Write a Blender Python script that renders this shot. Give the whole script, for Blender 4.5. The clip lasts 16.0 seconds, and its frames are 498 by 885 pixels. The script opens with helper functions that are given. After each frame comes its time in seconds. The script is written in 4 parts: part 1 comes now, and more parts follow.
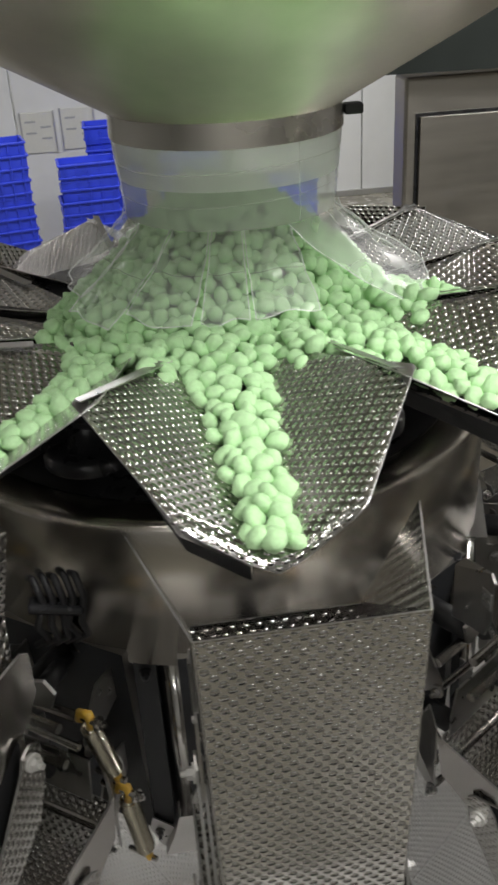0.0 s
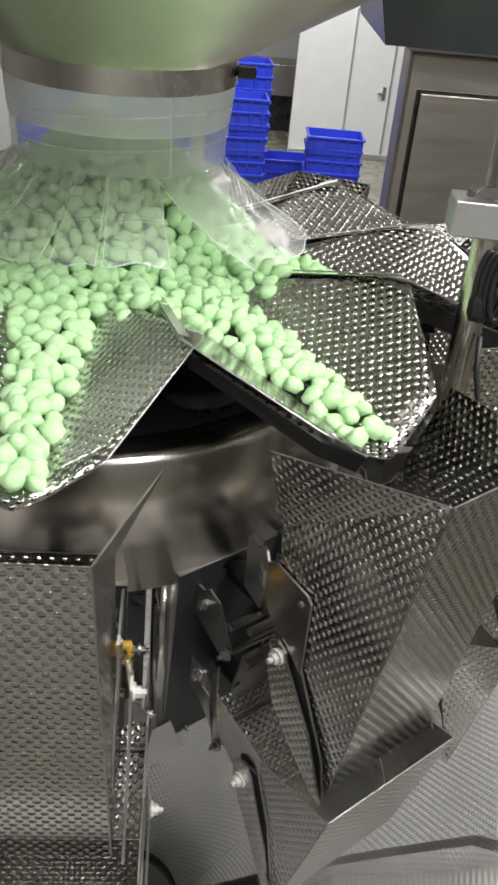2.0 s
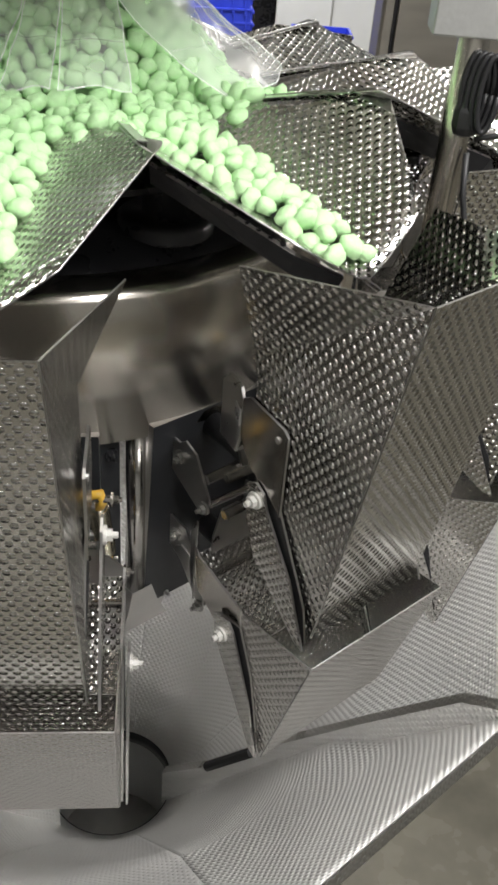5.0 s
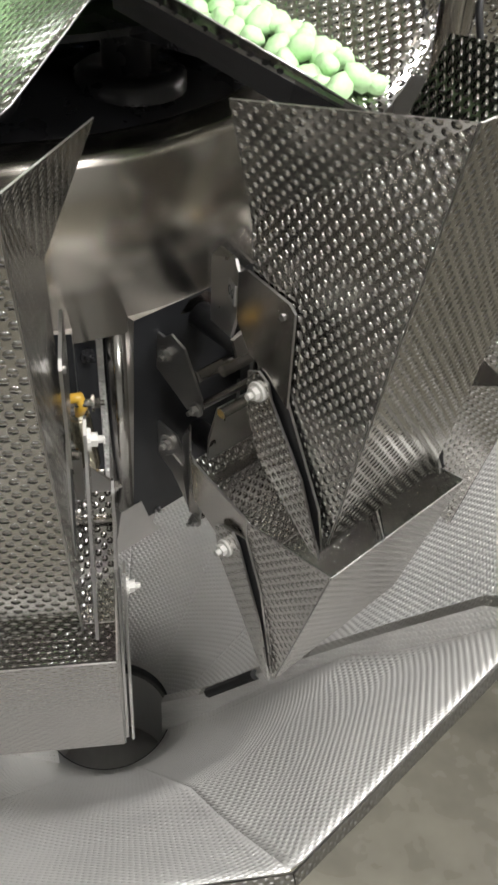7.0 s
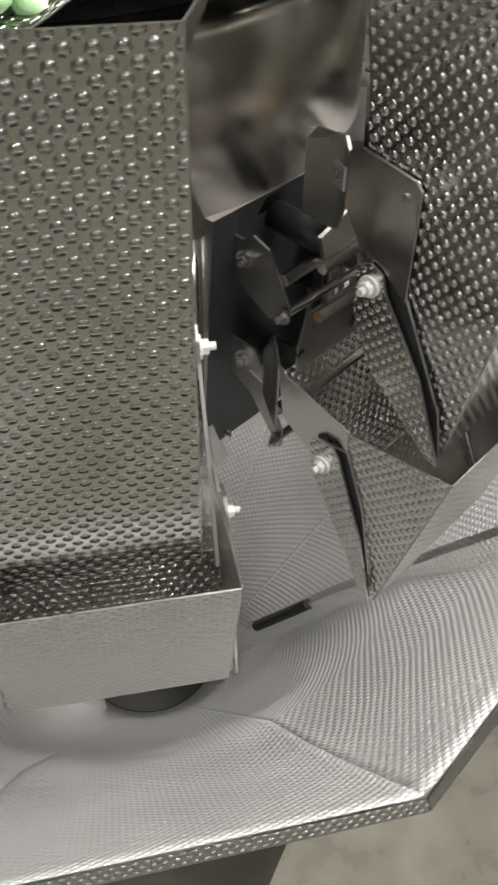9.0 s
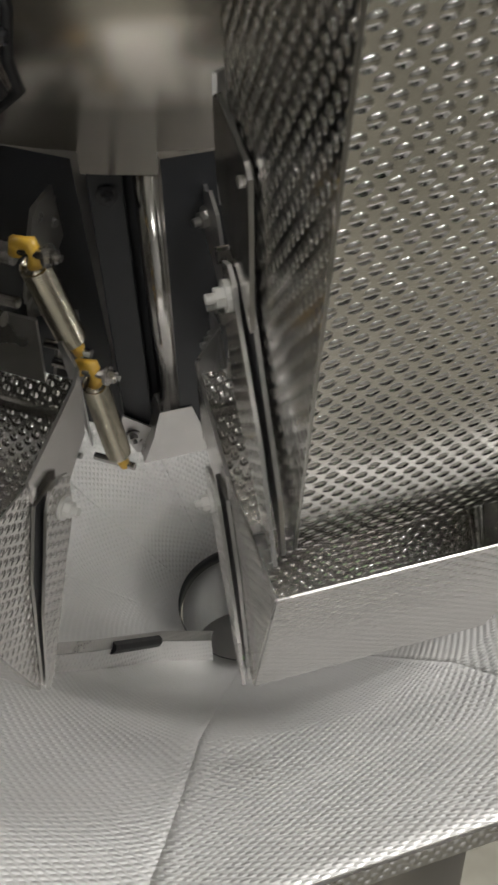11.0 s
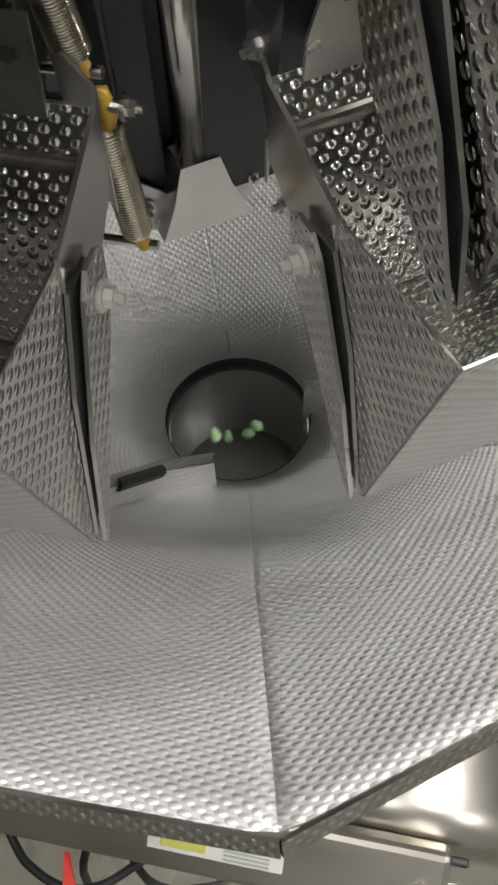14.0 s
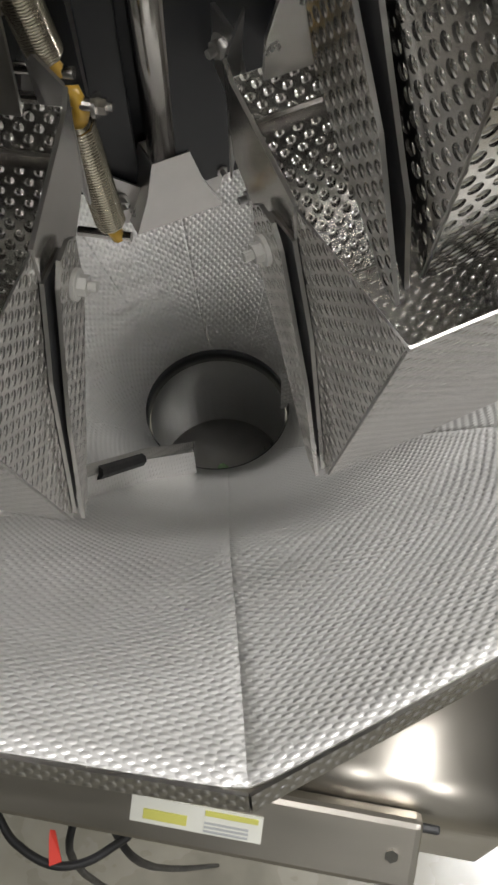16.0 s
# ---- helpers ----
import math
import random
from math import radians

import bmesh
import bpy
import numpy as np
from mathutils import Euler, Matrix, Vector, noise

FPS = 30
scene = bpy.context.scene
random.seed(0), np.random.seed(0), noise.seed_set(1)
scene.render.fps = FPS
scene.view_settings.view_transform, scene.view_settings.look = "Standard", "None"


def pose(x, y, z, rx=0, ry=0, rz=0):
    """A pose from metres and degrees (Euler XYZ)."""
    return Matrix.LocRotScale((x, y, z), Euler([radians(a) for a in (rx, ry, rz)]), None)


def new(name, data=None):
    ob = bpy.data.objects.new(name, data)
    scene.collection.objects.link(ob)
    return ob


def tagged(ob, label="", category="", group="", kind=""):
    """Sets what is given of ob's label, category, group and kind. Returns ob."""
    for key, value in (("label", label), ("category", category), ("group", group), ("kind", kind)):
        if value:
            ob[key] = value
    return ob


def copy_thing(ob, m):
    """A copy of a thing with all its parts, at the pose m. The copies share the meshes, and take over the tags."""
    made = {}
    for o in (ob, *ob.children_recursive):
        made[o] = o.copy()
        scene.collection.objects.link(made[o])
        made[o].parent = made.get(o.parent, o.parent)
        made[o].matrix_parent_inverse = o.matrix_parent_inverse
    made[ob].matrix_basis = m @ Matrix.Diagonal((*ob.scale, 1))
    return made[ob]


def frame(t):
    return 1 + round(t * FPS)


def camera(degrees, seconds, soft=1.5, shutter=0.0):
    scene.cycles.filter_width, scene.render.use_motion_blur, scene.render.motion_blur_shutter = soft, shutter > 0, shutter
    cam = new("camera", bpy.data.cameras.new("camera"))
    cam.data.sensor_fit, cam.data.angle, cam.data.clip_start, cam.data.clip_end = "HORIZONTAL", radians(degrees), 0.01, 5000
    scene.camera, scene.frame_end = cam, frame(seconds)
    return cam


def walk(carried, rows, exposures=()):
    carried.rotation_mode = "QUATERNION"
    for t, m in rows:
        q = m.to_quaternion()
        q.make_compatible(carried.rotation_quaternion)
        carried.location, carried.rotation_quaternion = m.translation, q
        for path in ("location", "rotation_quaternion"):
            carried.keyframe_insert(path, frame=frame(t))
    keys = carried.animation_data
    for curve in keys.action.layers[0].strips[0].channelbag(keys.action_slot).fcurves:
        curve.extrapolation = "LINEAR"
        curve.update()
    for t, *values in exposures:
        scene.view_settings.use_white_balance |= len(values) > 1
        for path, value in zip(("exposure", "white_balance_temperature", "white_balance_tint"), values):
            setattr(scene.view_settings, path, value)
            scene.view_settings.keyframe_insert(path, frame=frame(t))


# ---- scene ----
PATH = [
    (0.0, pose(-0.1002, -1.2754, 0.8444, 61.74, 2.90, -8.57)),
    (0.5, pose(-0.0266, -1.2878, 0.8513, 60.85, 1.47, -6.67)),
    (1.0, pose(0.0319, -1.2948, 0.8612, 60.38, -0.16, -4.82)),
    (1.5, pose(0.0920, -1.3007, 0.8674, 59.18, -3.99, -2.63)),
    (2.0, pose(0.1388, -1.3152, 0.8696, 58.49, -5.02, -2.66)),
    (2.5, pose(0.1666, -1.3216, 0.8697, 58.41, -5.34, -2.95)),
    (3.0, pose(0.1843, -1.3305, 0.8649, 58.21, -5.69, -3.22)),
    (3.5, pose(0.1760, -1.3444, 0.8522, 58.07, -5.58, -3.28)),
    (4.0, pose(0.1633, -1.3426, 0.8284, 57.15, -5.16, -2.85)),
    (4.5, pose(0.1696, -1.3350, 0.7943, 55.27, -4.57, -2.99)),
    (7.0, pose(0.1507, -1.2392, 0.6467, 49.56, -2.52, -7.42)),
    (7.5, pose(0.1391, -1.2290, 0.6223, 48.10, -2.24, -8.24)),
    (8.0, pose(0.1172, -1.2109, 0.5955, 47.01, -2.07, -9.07)),
    (8.5, pose(0.0807, -1.1954, 0.5821, 46.48, -1.82, -9.89)),
    (9.0, pose(0.0306, -1.1838, 0.5687, 46.12, -1.01, -11.17)),
    (9.5, pose(-0.0331, -1.1689, 0.5481, 45.54, -0.85, -12.38)),
    (10.0, pose(-0.0951, -1.1348, 0.5295, 44.91, -0.60, -13.43)),
    (12.5, pose(-0.2715, -0.9207, 0.3636, 35.44, 2.76, -21.54)),
    (13.0, pose(-0.2638, -0.9088, 0.3303, 33.47, 2.54, -23.85)),
    (13.5, pose(-0.2768, -0.9041, 0.3011, 31.96, 2.19, -24.79)),
    (14.0, pose(-0.2827, -0.9097, 0.2967, 31.09, 1.66, -24.71)),
    (14.5, pose(-0.2763, -0.9117, 0.2999, 30.91, 1.27, -24.91)),
    (15.0, pose(-0.2738, -0.9154, 0.3065, 30.82, 1.05, -25.33)),
    (15.5, pose(-0.2732, -0.9237, 0.3121, 30.66, 1.11, -25.57)),
    (16.0, pose(-0.2830, -0.9379, 0.3207, 30.70, 1.18, -25.72)),
]
cam = camera(30.0, 16.0, soft=2.75, shutter=0.4)
walk(cam, PATH, exposures=[(0.0, -0.42), (1.0, -0.28), (2.5, -0.2), (4.5, -0.1), (7.5, 0.14), (10.0, 0.24), (12.5, 0.12), (16.0, 0.08)])

# ---- world and lamps ----
world = bpy.data.worlds.new("room_air")
scene.world = world
world.use_nodes = True
world.node_tree.nodes["Background"].inputs[0].default_value = (0.5, 0.52, 0.55, 1)
world.node_tree.nodes["Background"].inputs[1].default_value = 0.25

FLOOR, CEIL = -2.9, 2.0


def ceiling_lamp(x, y, power, sx=1.2, sy=0.3, rz=0):
    lamp = bpy.data.lights.new("tube_light", "AREA")
    lamp.shape, lamp.size, lamp.size_y, lamp.energy = "RECTANGLE", sx, sy, power
    lamp.color = (1.0, 0.985, 0.965)
    ob = new("tube_light", lamp)
    ob.matrix_world = pose(x, y, CEIL - 0.09, 0, 0, rz)


LAMPS = [(1.6, -0.9, 68), (0.8, -1.5, 52), (-1.1, -1.3, 16), (1.7, -3.6, 42), (-1.4, -5.0, 42), (-2.6, 2.6, 30), (2.6, 2.2, 60),
         (-2.6, 7.0, 120), (0.4, 7.0, 120), (2.8, 7.0, 120), (-2.0, 12.0, 130), (2.2, 12.0, 150)]
for lx, ly, power in LAMPS:
    ceiling_lamp(lx, ly, power, *((0.5, 0.5) if ly < 0 else (1.2, 0.4)))


# ---- materials ----
def mat(name, colour, rough=0.5, metal=0.0, grain=0.0, grain_scale=60.0, bump=0.0, rough_var=0.0, stretch=(1, 1, 1)):
    m = bpy.data.materials.new(name)
    m.use_nodes = True
    nt = m.node_tree
    b = nt.nodes["Principled BSDF"]
    b.inputs["Base Color"].default_value = (*colour, 1)
    b.inputs["Roughness"].default_value = rough
    b.inputs["Metallic"].default_value = metal
    if grain or bump or rough_var:
        tc = nt.nodes.new("ShaderNodeTexCoord")
        mp = nt.nodes.new("ShaderNodeMapping")
        mp.inputs["Scale"].default_value = stretch
        nt.links.new(tc.outputs["Object"], mp.inputs["Vector"])
        fine = nt.nodes.new("ShaderNodeTexNoise")
        fine.inputs["Scale"].default_value, fine.inputs["Detail"].default_value = grain_scale, 5
        nt.links.new(mp.outputs[0], fine.inputs["Vector"])
        wide = nt.nodes.new("ShaderNodeTexNoise")
        wide.inputs["Scale"].default_value, wide.inputs["Detail"].default_value = 5.0, 3
        nt.links.new(tc.outputs["Object"], wide.inputs["Vector"])
        both = nt.nodes.new("ShaderNodeMath")
        both.operation = "MULTIPLY_ADD"
        both.inputs[1].default_value = 0.5
        nt.links.new(fine.outputs["Fac"], both.inputs[0])
        half = nt.nodes.new("ShaderNodeMath")
        half.operation = "MULTIPLY"
        half.inputs[1].default_value = 0.5
        nt.links.new(wide.outputs["Fac"], half.inputs[0])
        nt.links.new(half.outputs[0], both.inputs[2])
        if grain:
            ramp = nt.nodes.new("ShaderNodeMapRange")
            ramp.data_type = "FLOAT_VECTOR"
            ramp.inputs[7].default_value = (0.3, 0.3, 0.3)
            ramp.inputs[8].default_value = (0.7, 0.7, 0.7)
            ramp.inputs[9].default_value = [c * (1 - grain) for c in colour]
            ramp.inputs[10].default_value = [min(1, c * (1 + grain)) for c in colour]
            nt.links.new(both.outputs[0], ramp.inputs[6])
            nt.links.new(ramp.outputs[1], b.inputs["Base Color"])
        if rough_var:
            rr = nt.nodes.new("ShaderNodeMapRange")
            rr.inputs[1].default_value, rr.inputs[2].default_value = 0.3, 0.7
            rr.inputs[3].default_value, rr.inputs[4].default_value = max(0.03, rough - rough_var), rough + rough_var
            nt.links.new(both.outputs[0], rr.inputs[0])
            nt.links.new(rr.outputs[0], b.inputs["Roughness"])
        if bump:
            bp = nt.nodes.new("ShaderNodeBump")
            bp.inputs["Distance"].default_value = bump
            nt.links.new(fine.outputs["Fac"], bp.inputs["Height"])
            nt.links.new(bp.outputs[0], b.inputs["Normal"])
    return m


def dimpled(name, colour, rough, pitch, depth, size=0.36, metal=1.0, tall=1.0):
    """Sheet steel with domed knobs in a diagonal square grid, laid out by the sheet's own flat coordinates in metres."""
    m = bpy.data.materials.new(name)
    m.use_nodes = True
    nt = m.node_tree
    b = nt.nodes["Principled BSDF"]
    b.inputs["Metallic"].default_value = metal
    uv = nt.nodes.new("ShaderNodeUVMap")
    sc = nt.nodes.new("ShaderNodeVectorMath")
    sc.operation = "MULTIPLY"
    sc.inputs[1].default_value = (1 / pitch, 1 / pitch / tall, 0)
    nt.links.new(uv.outputs[0], sc.inputs[0])
    dist = []
    for off in (0.0, 0.5):
        a = nt.nodes.new("ShaderNodeVectorMath")
        a.operation = "ADD"
        a.inputs[1].default_value = (off, off, 0)
        nt.links.new(sc.outputs[0], a.inputs[0])
        f = nt.nodes.new("ShaderNodeVectorMath")
        f.operation = "FRACTION"
        nt.links.new(a.outputs[0], f.inputs[0])
        s = nt.nodes.new("ShaderNodeVectorMath")
        s.operation = "SUBTRACT"
        s.inputs[1].default_value = (0.5, 0.5, 0)
        nt.links.new(f.outputs[0], s.inputs[0])
        rnd = nt.nodes.new("ShaderNodeVectorMath")
        rnd.operation = "MULTIPLY"
        rnd.inputs[1].default_value = (1, tall, 0)
        nt.links.new(s.outputs[0], rnd.inputs[0])
        ln = nt.nodes.new("ShaderNodeVectorMath")
        ln.operation = "LENGTH"
        nt.links.new(rnd.outputs[0], ln.inputs[0])
        dist.append(ln)
    mn = nt.nodes.new("ShaderNodeMath")
    mn.operation = "MINIMUM"
    nt.links.new(dist[0].outputs["Value"], mn.inputs[0])
    nt.links.new(dist[1].outputs["Value"], mn.inputs[1])
    away = nt.nodes.new("ShaderNodeMapRange")
    away.inputs[1].default_value, away.inputs[2].default_value = 0.0, size
    away.inputs[3].default_value, away.inputs[4].default_value = 0.0, 1.0
    nt.links.new(mn.outputs[0], away.inputs[0])
    knob = nt.nodes.new("ShaderNodeMath")
    knob.operation = "MULTIPLY_ADD"
    knob.inputs[2].default_value = 1.0
    neg = nt.nodes.new("ShaderNodeMath")
    neg.operation = "MULTIPLY"
    neg.inputs[1].default_value = -1.0
    nt.links.new(away.outputs[0], neg.inputs[0])
    nt.links.new(away.outputs[0], knob.inputs[0])
    nt.links.new(neg.outputs[0], knob.inputs[1])
    tc = nt.nodes.new("ShaderNodeTexCoord")
    wide = nt.nodes.new("ShaderNodeTexNoise")
    wide.inputs["Scale"].default_value, wide.inputs["Detail"].default_value = 9.0, 4
    nt.links.new(tc.outputs["Object"], wide.inputs["Vector"])
    rr = nt.nodes.new("ShaderNodeMapRange")
    rr.inputs[1].default_value, rr.inputs[2].default_value = 0.3, 0.7
    rr.inputs[3].default_value, rr.inputs[4].default_value = rough - 0.05, rough + 0.07
    nt.links.new(wide.outputs["Fac"], rr.inputs[0])
    nt.links.new(rr.outputs[0], b.inputs["Roughness"])
    mix = nt.nodes.new("ShaderNodeMix")
    mix.data_type = "RGBA"
    mix.inputs[6].default_value = (*[c * 0.88 for c in colour], 1)
    mix.inputs[7].default_value = (*colour, 1)
    nt.links.new(wide.outputs["Fac"], mix.inputs[0])
    nt.links.new(mix.outputs[2], b.inputs["Base Color"])
    bp = nt.nodes.new("ShaderNodeBump")
    bp.inputs["Distance"].default_value = depth
    nt.links.new(knob.outputs[0], bp.inputs["Height"])
    nt.links.new(bp.outputs[0], b.inputs["Normal"])
    return m


STEEL = (0.60, 0.585, 0.56)
PAN_STEEL = dimpled("pan_knobbed_steel", (0.52, 0.51, 0.49), 0.14, 0.0145, 0.0018, 0.29)
BUCKET_STEEL = dimpled("bucket_knobbed_steel", STEEL, 0.15, 0.0132, 0.0022, 0.31, 1.0, 1.22)
WEIGH_STEEL = dimpled("weigh_knobbed_steel", STEEL, 0.18, 0.0130, 0.0012, 0.29)
CHUTE_STEEL = dimpled("chute_knobbed_steel", (0.86, 0.85, 0.83), 0.34, 0.0145, 0.0017, 0.31, 0.5)
RIM_STEEL = dimpled("rim_knobbed_steel", STEEL, 0.3, 0.011, 0.0010, 0.3)
# upright streaks in the base colour imitate reflected bands on the steel
BRUSHED = mat("brushed_steel", (0.67, 0.63, 0.57), 0.27, 1.0, 0.06, 40, 0, 0, (1, 1, 0.05))
HOPPER_STEEL = mat("satin_hopper_steel", (0.72, 0.68, 0.61), 0.33, 1.0, 0.07, 30, 0, 0.05, (1.0, 1.0, 0.04))
COLLAR = mat("satin_collar_steel", (0.76, 0.72, 0.65), 0.24, 1.0, 0.1, 20, 0, 0.08)
POLISHED = mat("polished_steel", (0.52, 0.50, 0.475), 0.18, 1.0, 0.06, 40, 0, 0.05)
PLAIN = mat("plain_sheet_steel", (0.44, 0.43, 0.415), 0.32, 1.0, 0.1, 30, 0.0001, 0.08)
MATT_STEEL = mat("bead_blasted_steel", (0.6, 0.6, 0.59), 0.5, 1.0, 0.08, 200, 0.0002, 0.05)
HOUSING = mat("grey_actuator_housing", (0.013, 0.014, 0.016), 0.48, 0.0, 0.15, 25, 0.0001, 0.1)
BLACK = mat("black_rubber", (0.012, 0.012, 0.013), 0.5, 0.0, 0.3, 60, 0.0003, 0.1)
LID = mat("dark_lid_plastic", (0.02, 0.02, 0.022), 0.28, 0.0, 0.3, 30, 0.0001, 0.1)
WHITE_PLASTIC = mat("white_nylon", (0.55, 0.54, 0.51), 0.4, 0.0, 0.05, 60, 0, 0.1)
BRASS = mat("gilded_spring_steel", (0.50, 0.46, 0.37), 0.22, 1.0, 0.15, 60, 0, 0.08)
YELLOW = mat("amber_urethane", (0.62, 0.38, 0.05), 0.35, 0.0, 0.15, 40, 0, 0.1)
BLUE = mat("blue_crate_plastic", (0.03, 0.06, 0.62), 0.42, 0.0, 0.12, 8, 0, 0.1)
WALL = mat("white_wall_panel", (0.78, 0.79, 0.78), 0.5, 0.0, 0.03, 3, 0, 0.1)
FLOOR_MAT = mat("grey_epoxy_floor", (0.27, 0.255, 0.21), 0.28, 0.0, 0.28, 2.5, 0.0002, 0.12)
CABINET = mat("stainless_cabinet", (0.50, 0.47, 0.42), 0.36, 1.0, 0.08, 6, 0.0001, 0.08, (1, 1, 9))
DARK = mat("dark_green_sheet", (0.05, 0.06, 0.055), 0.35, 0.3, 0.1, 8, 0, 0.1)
LABEL_WHITE = mat("label_paper", (0.70, 0.70, 0.64), 0.5, 0.0, 0.05, 30)
LABEL_YELLOW = mat("label_yellow", (0.60, 0.58, 0.14), 0.5, 0.0, 0.05, 30)
INK = mat("label_ink", (0.12, 0.12, 0.12), 0.6)
FAINT_INK = mat("faded_print", (0.42, 0.43, 0.44), 0.6)
RED = mat("red_plastic", (0.7, 0.05, 0.03), 0.4, 0.0, 0.1, 30)
CANDY = mat("green_sugar_coating", (0.42, 0.65, 0.345), 0.75, 0.0, 0.12, 170, 0.0010, 0.1)


def clear_film(name, thin, thick):
    m = bpy.data.materials.new(name)
    m.use_nodes = True
    nt = m.node_tree
    b = nt.nodes["Principled BSDF"]
    b.inputs["Base Color"].default_value = (0.86, 0.88, 0.86, 1)
    b.inputs["Roughness"].default_value = 0.16
    b.inputs["IOR"].default_value = 1.5
    tc = nt.nodes.new("ShaderNodeTexCoord")
    n = nt.nodes.new("ShaderNodeTexNoise")
    n.inputs["Scale"].default_value = 14
    nt.links.new(tc.outputs["Object"], n.inputs["Vector"])
    r = nt.nodes.new("ShaderNodeMapRange")
    r.inputs[3].default_value, r.inputs[4].default_value = thin, thick
    nt.links.new(n.outputs["Fac"], r.inputs[0])
    nt.links.new(r.outputs[0], b.inputs["Alpha"])
    bp = nt.nodes.new("ShaderNodeBump")
    bp.inputs["Distance"].default_value = 0.004
    nt.links.new(n.outputs["Fac"], bp.inputs["Height"])
    nt.links.new(bp.outputs[0], b.inputs["Normal"])
    return m


FILM = clear_film("clear_plastic_film", 0.12, 0.36)
SLEEVE_FILM = clear_film("folded_plastic_film", 0.72, 0.94)
LOOSE_FILM = clear_film("creased_plastic_film", 0.3, 0.52)
WIDE_FILM = clear_film("clear_plastic_flap", 0.2, 0.42)
FILM_EDGE = clear_film("plastic_film_edge", 0.5, 0.9)


# ---- mesh helpers ----
BASE = {}


def thing(name, base, turn, label, category, group="", kind=""):
    """An Empty at the thing's base; base is in the frame of a machine head that faces -y, turned about the machine's axis."""
    ob = new(name)
    ob.empty_display_size = 0.05
    ob.matrix_basis = pose(0, 0, 0, 0, 0, turn) @ Matrix.Translation(base)
    BASE[ob] = Vector(base)
    return tagged(ob, label, category, group, kind)


def part(name, bm, material, parent, label="", smooth=False):
    """One mesh under a thing or part, built in the same frame as the thing's base."""
    base = BASE.get(parent, Vector())
    bm.transform(Matrix.Translation(-base))
    me = bpy.data.meshes.new(name)
    bm.normal_update()
    if smooth:
        for f in bm.faces:
            f.smooth = True
    cut_edges = any(f.material_index for f in bm.faces)
    bm.to_mesh(me)
    bm.free()
    me.materials.append(material)
    if cut_edges:
        me.materials.append(PLAIN)
    ob = new(name, me)
    ob.parent = parent
    BASE[ob] = base
    if label:
        ob["label"] = label
    return ob


def lone(name, bm, material, label, category, group="", kind="", smooth=False):
    me = bpy.data.meshes.new(name)
    bm.normal_update()
    for f in bm.faces:
        f.smooth = smooth
    bm.to_mesh(me)
    bm.free()
    me.materials.append(material)
    return tagged(new(name, me), label, category, group, kind)


def flat_uv(bm):
    """Coordinates in metres along each flat face."""
    lay = bm.loops.layers.uv.verify()
    bm.normal_update()
    for f in bm.faces:
        n = f.normal
        a = n.cross(Vector((0, 0, 1)))
        a = Vector((1, 0, 0)) if a.length < 0.05 else a.normalized()
        b = n.cross(a)
        for lp in f.loops:
            lp[lay].uv = (lp.vert.co.dot(a), lp.vert.co.dot(b))


def sheet(polys, thick=0.0015):
    """Sheet metal of flat faces that share corners, with thickness."""
    bm = bmesh.new()
    seen = {}

    def vert(p):
        key = tuple(round(c, 5) for c in p)
        if key not in seen:
            seen[key] = bm.verts.new(p)
        return seen[key]

    for poly in polys:
        bm.faces.new([vert(p) for p in poly])
    flat_uv(bm)
    bmesh.ops.solidify(bm, geom=bm.faces[:], thickness=thick)
    bmesh.ops.recalc_face_normals(bm, faces=bm.faces[:])
    for f in bm.faces:
        if min(e.calc_length() for e in f.edges) < abs(thick) * 1.6:
            f.material_index = 1
    return bm


def mould(bm, sx, sy, sz, at=(0, 0, 0), turn=(0, 0, 0), edge=0.0):
    """A box with rounded edges into bm."""
    made = bmesh.ops.create_cube(bm, size=1.0)["verts"]
    m = pose(*at, *turn) @ Matrix.Diagonal((sx, sy, sz, 1))
    bmesh.ops.transform(bm, matrix=m, verts=made)
    if edge:
        es = list({e for v in made for e in v.link_edges})
        bmesh.ops.bevel(bm, geom=es, offset=edge, segments=2, affect="EDGES", profile=0.5)
    return bm


def rod(bm, p0, p1, r0, r1=None, seg=12):
    p0, p1 = Vector(p0), Vector(p1)
    d = p1 - p0
    m = Matrix.Translation((p0 + p1) / 2) @ d.to_track_quat("Z", "Y").to_matrix().to_4x4()
    bmesh.ops.create_cone(bm, cap_ends=True, segments=seg, radius1=r0, radius2=r0 if r1 is None else r1, depth=d.length, matrix=m)
    return bm


def sweep(bm, pts, r, seg=8):
    """A round bar or cable along points."""
    pts = [Vector(p) for p in pts]
    rings = []
    side = None
    for i, p in enumerate(pts):
        d = (pts[min(i + 1, len(pts) - 1)] - pts[max(i - 1, 0)]).normalized()
        if side is None:
            side = d.orthogonal().normalized()
        side = (side - d * side.dot(d)).normalized()
        up = d.cross(side)
        rings.append([bm.verts.new(p + (side * math.cos(a) + up * math.sin(a)) * r) for a in [2 * math.pi * j / seg for j in range(seg)]])
    for a, b in zip(rings, rings[1:]):
        for j in range(seg):
            bm.faces.new((a[j], a[(j + 1) % seg], b[(j + 1) % seg], b[j]))
    bm.faces.new(rings[0][::-1])
    bm.faces.new(rings[-1])
    return bm


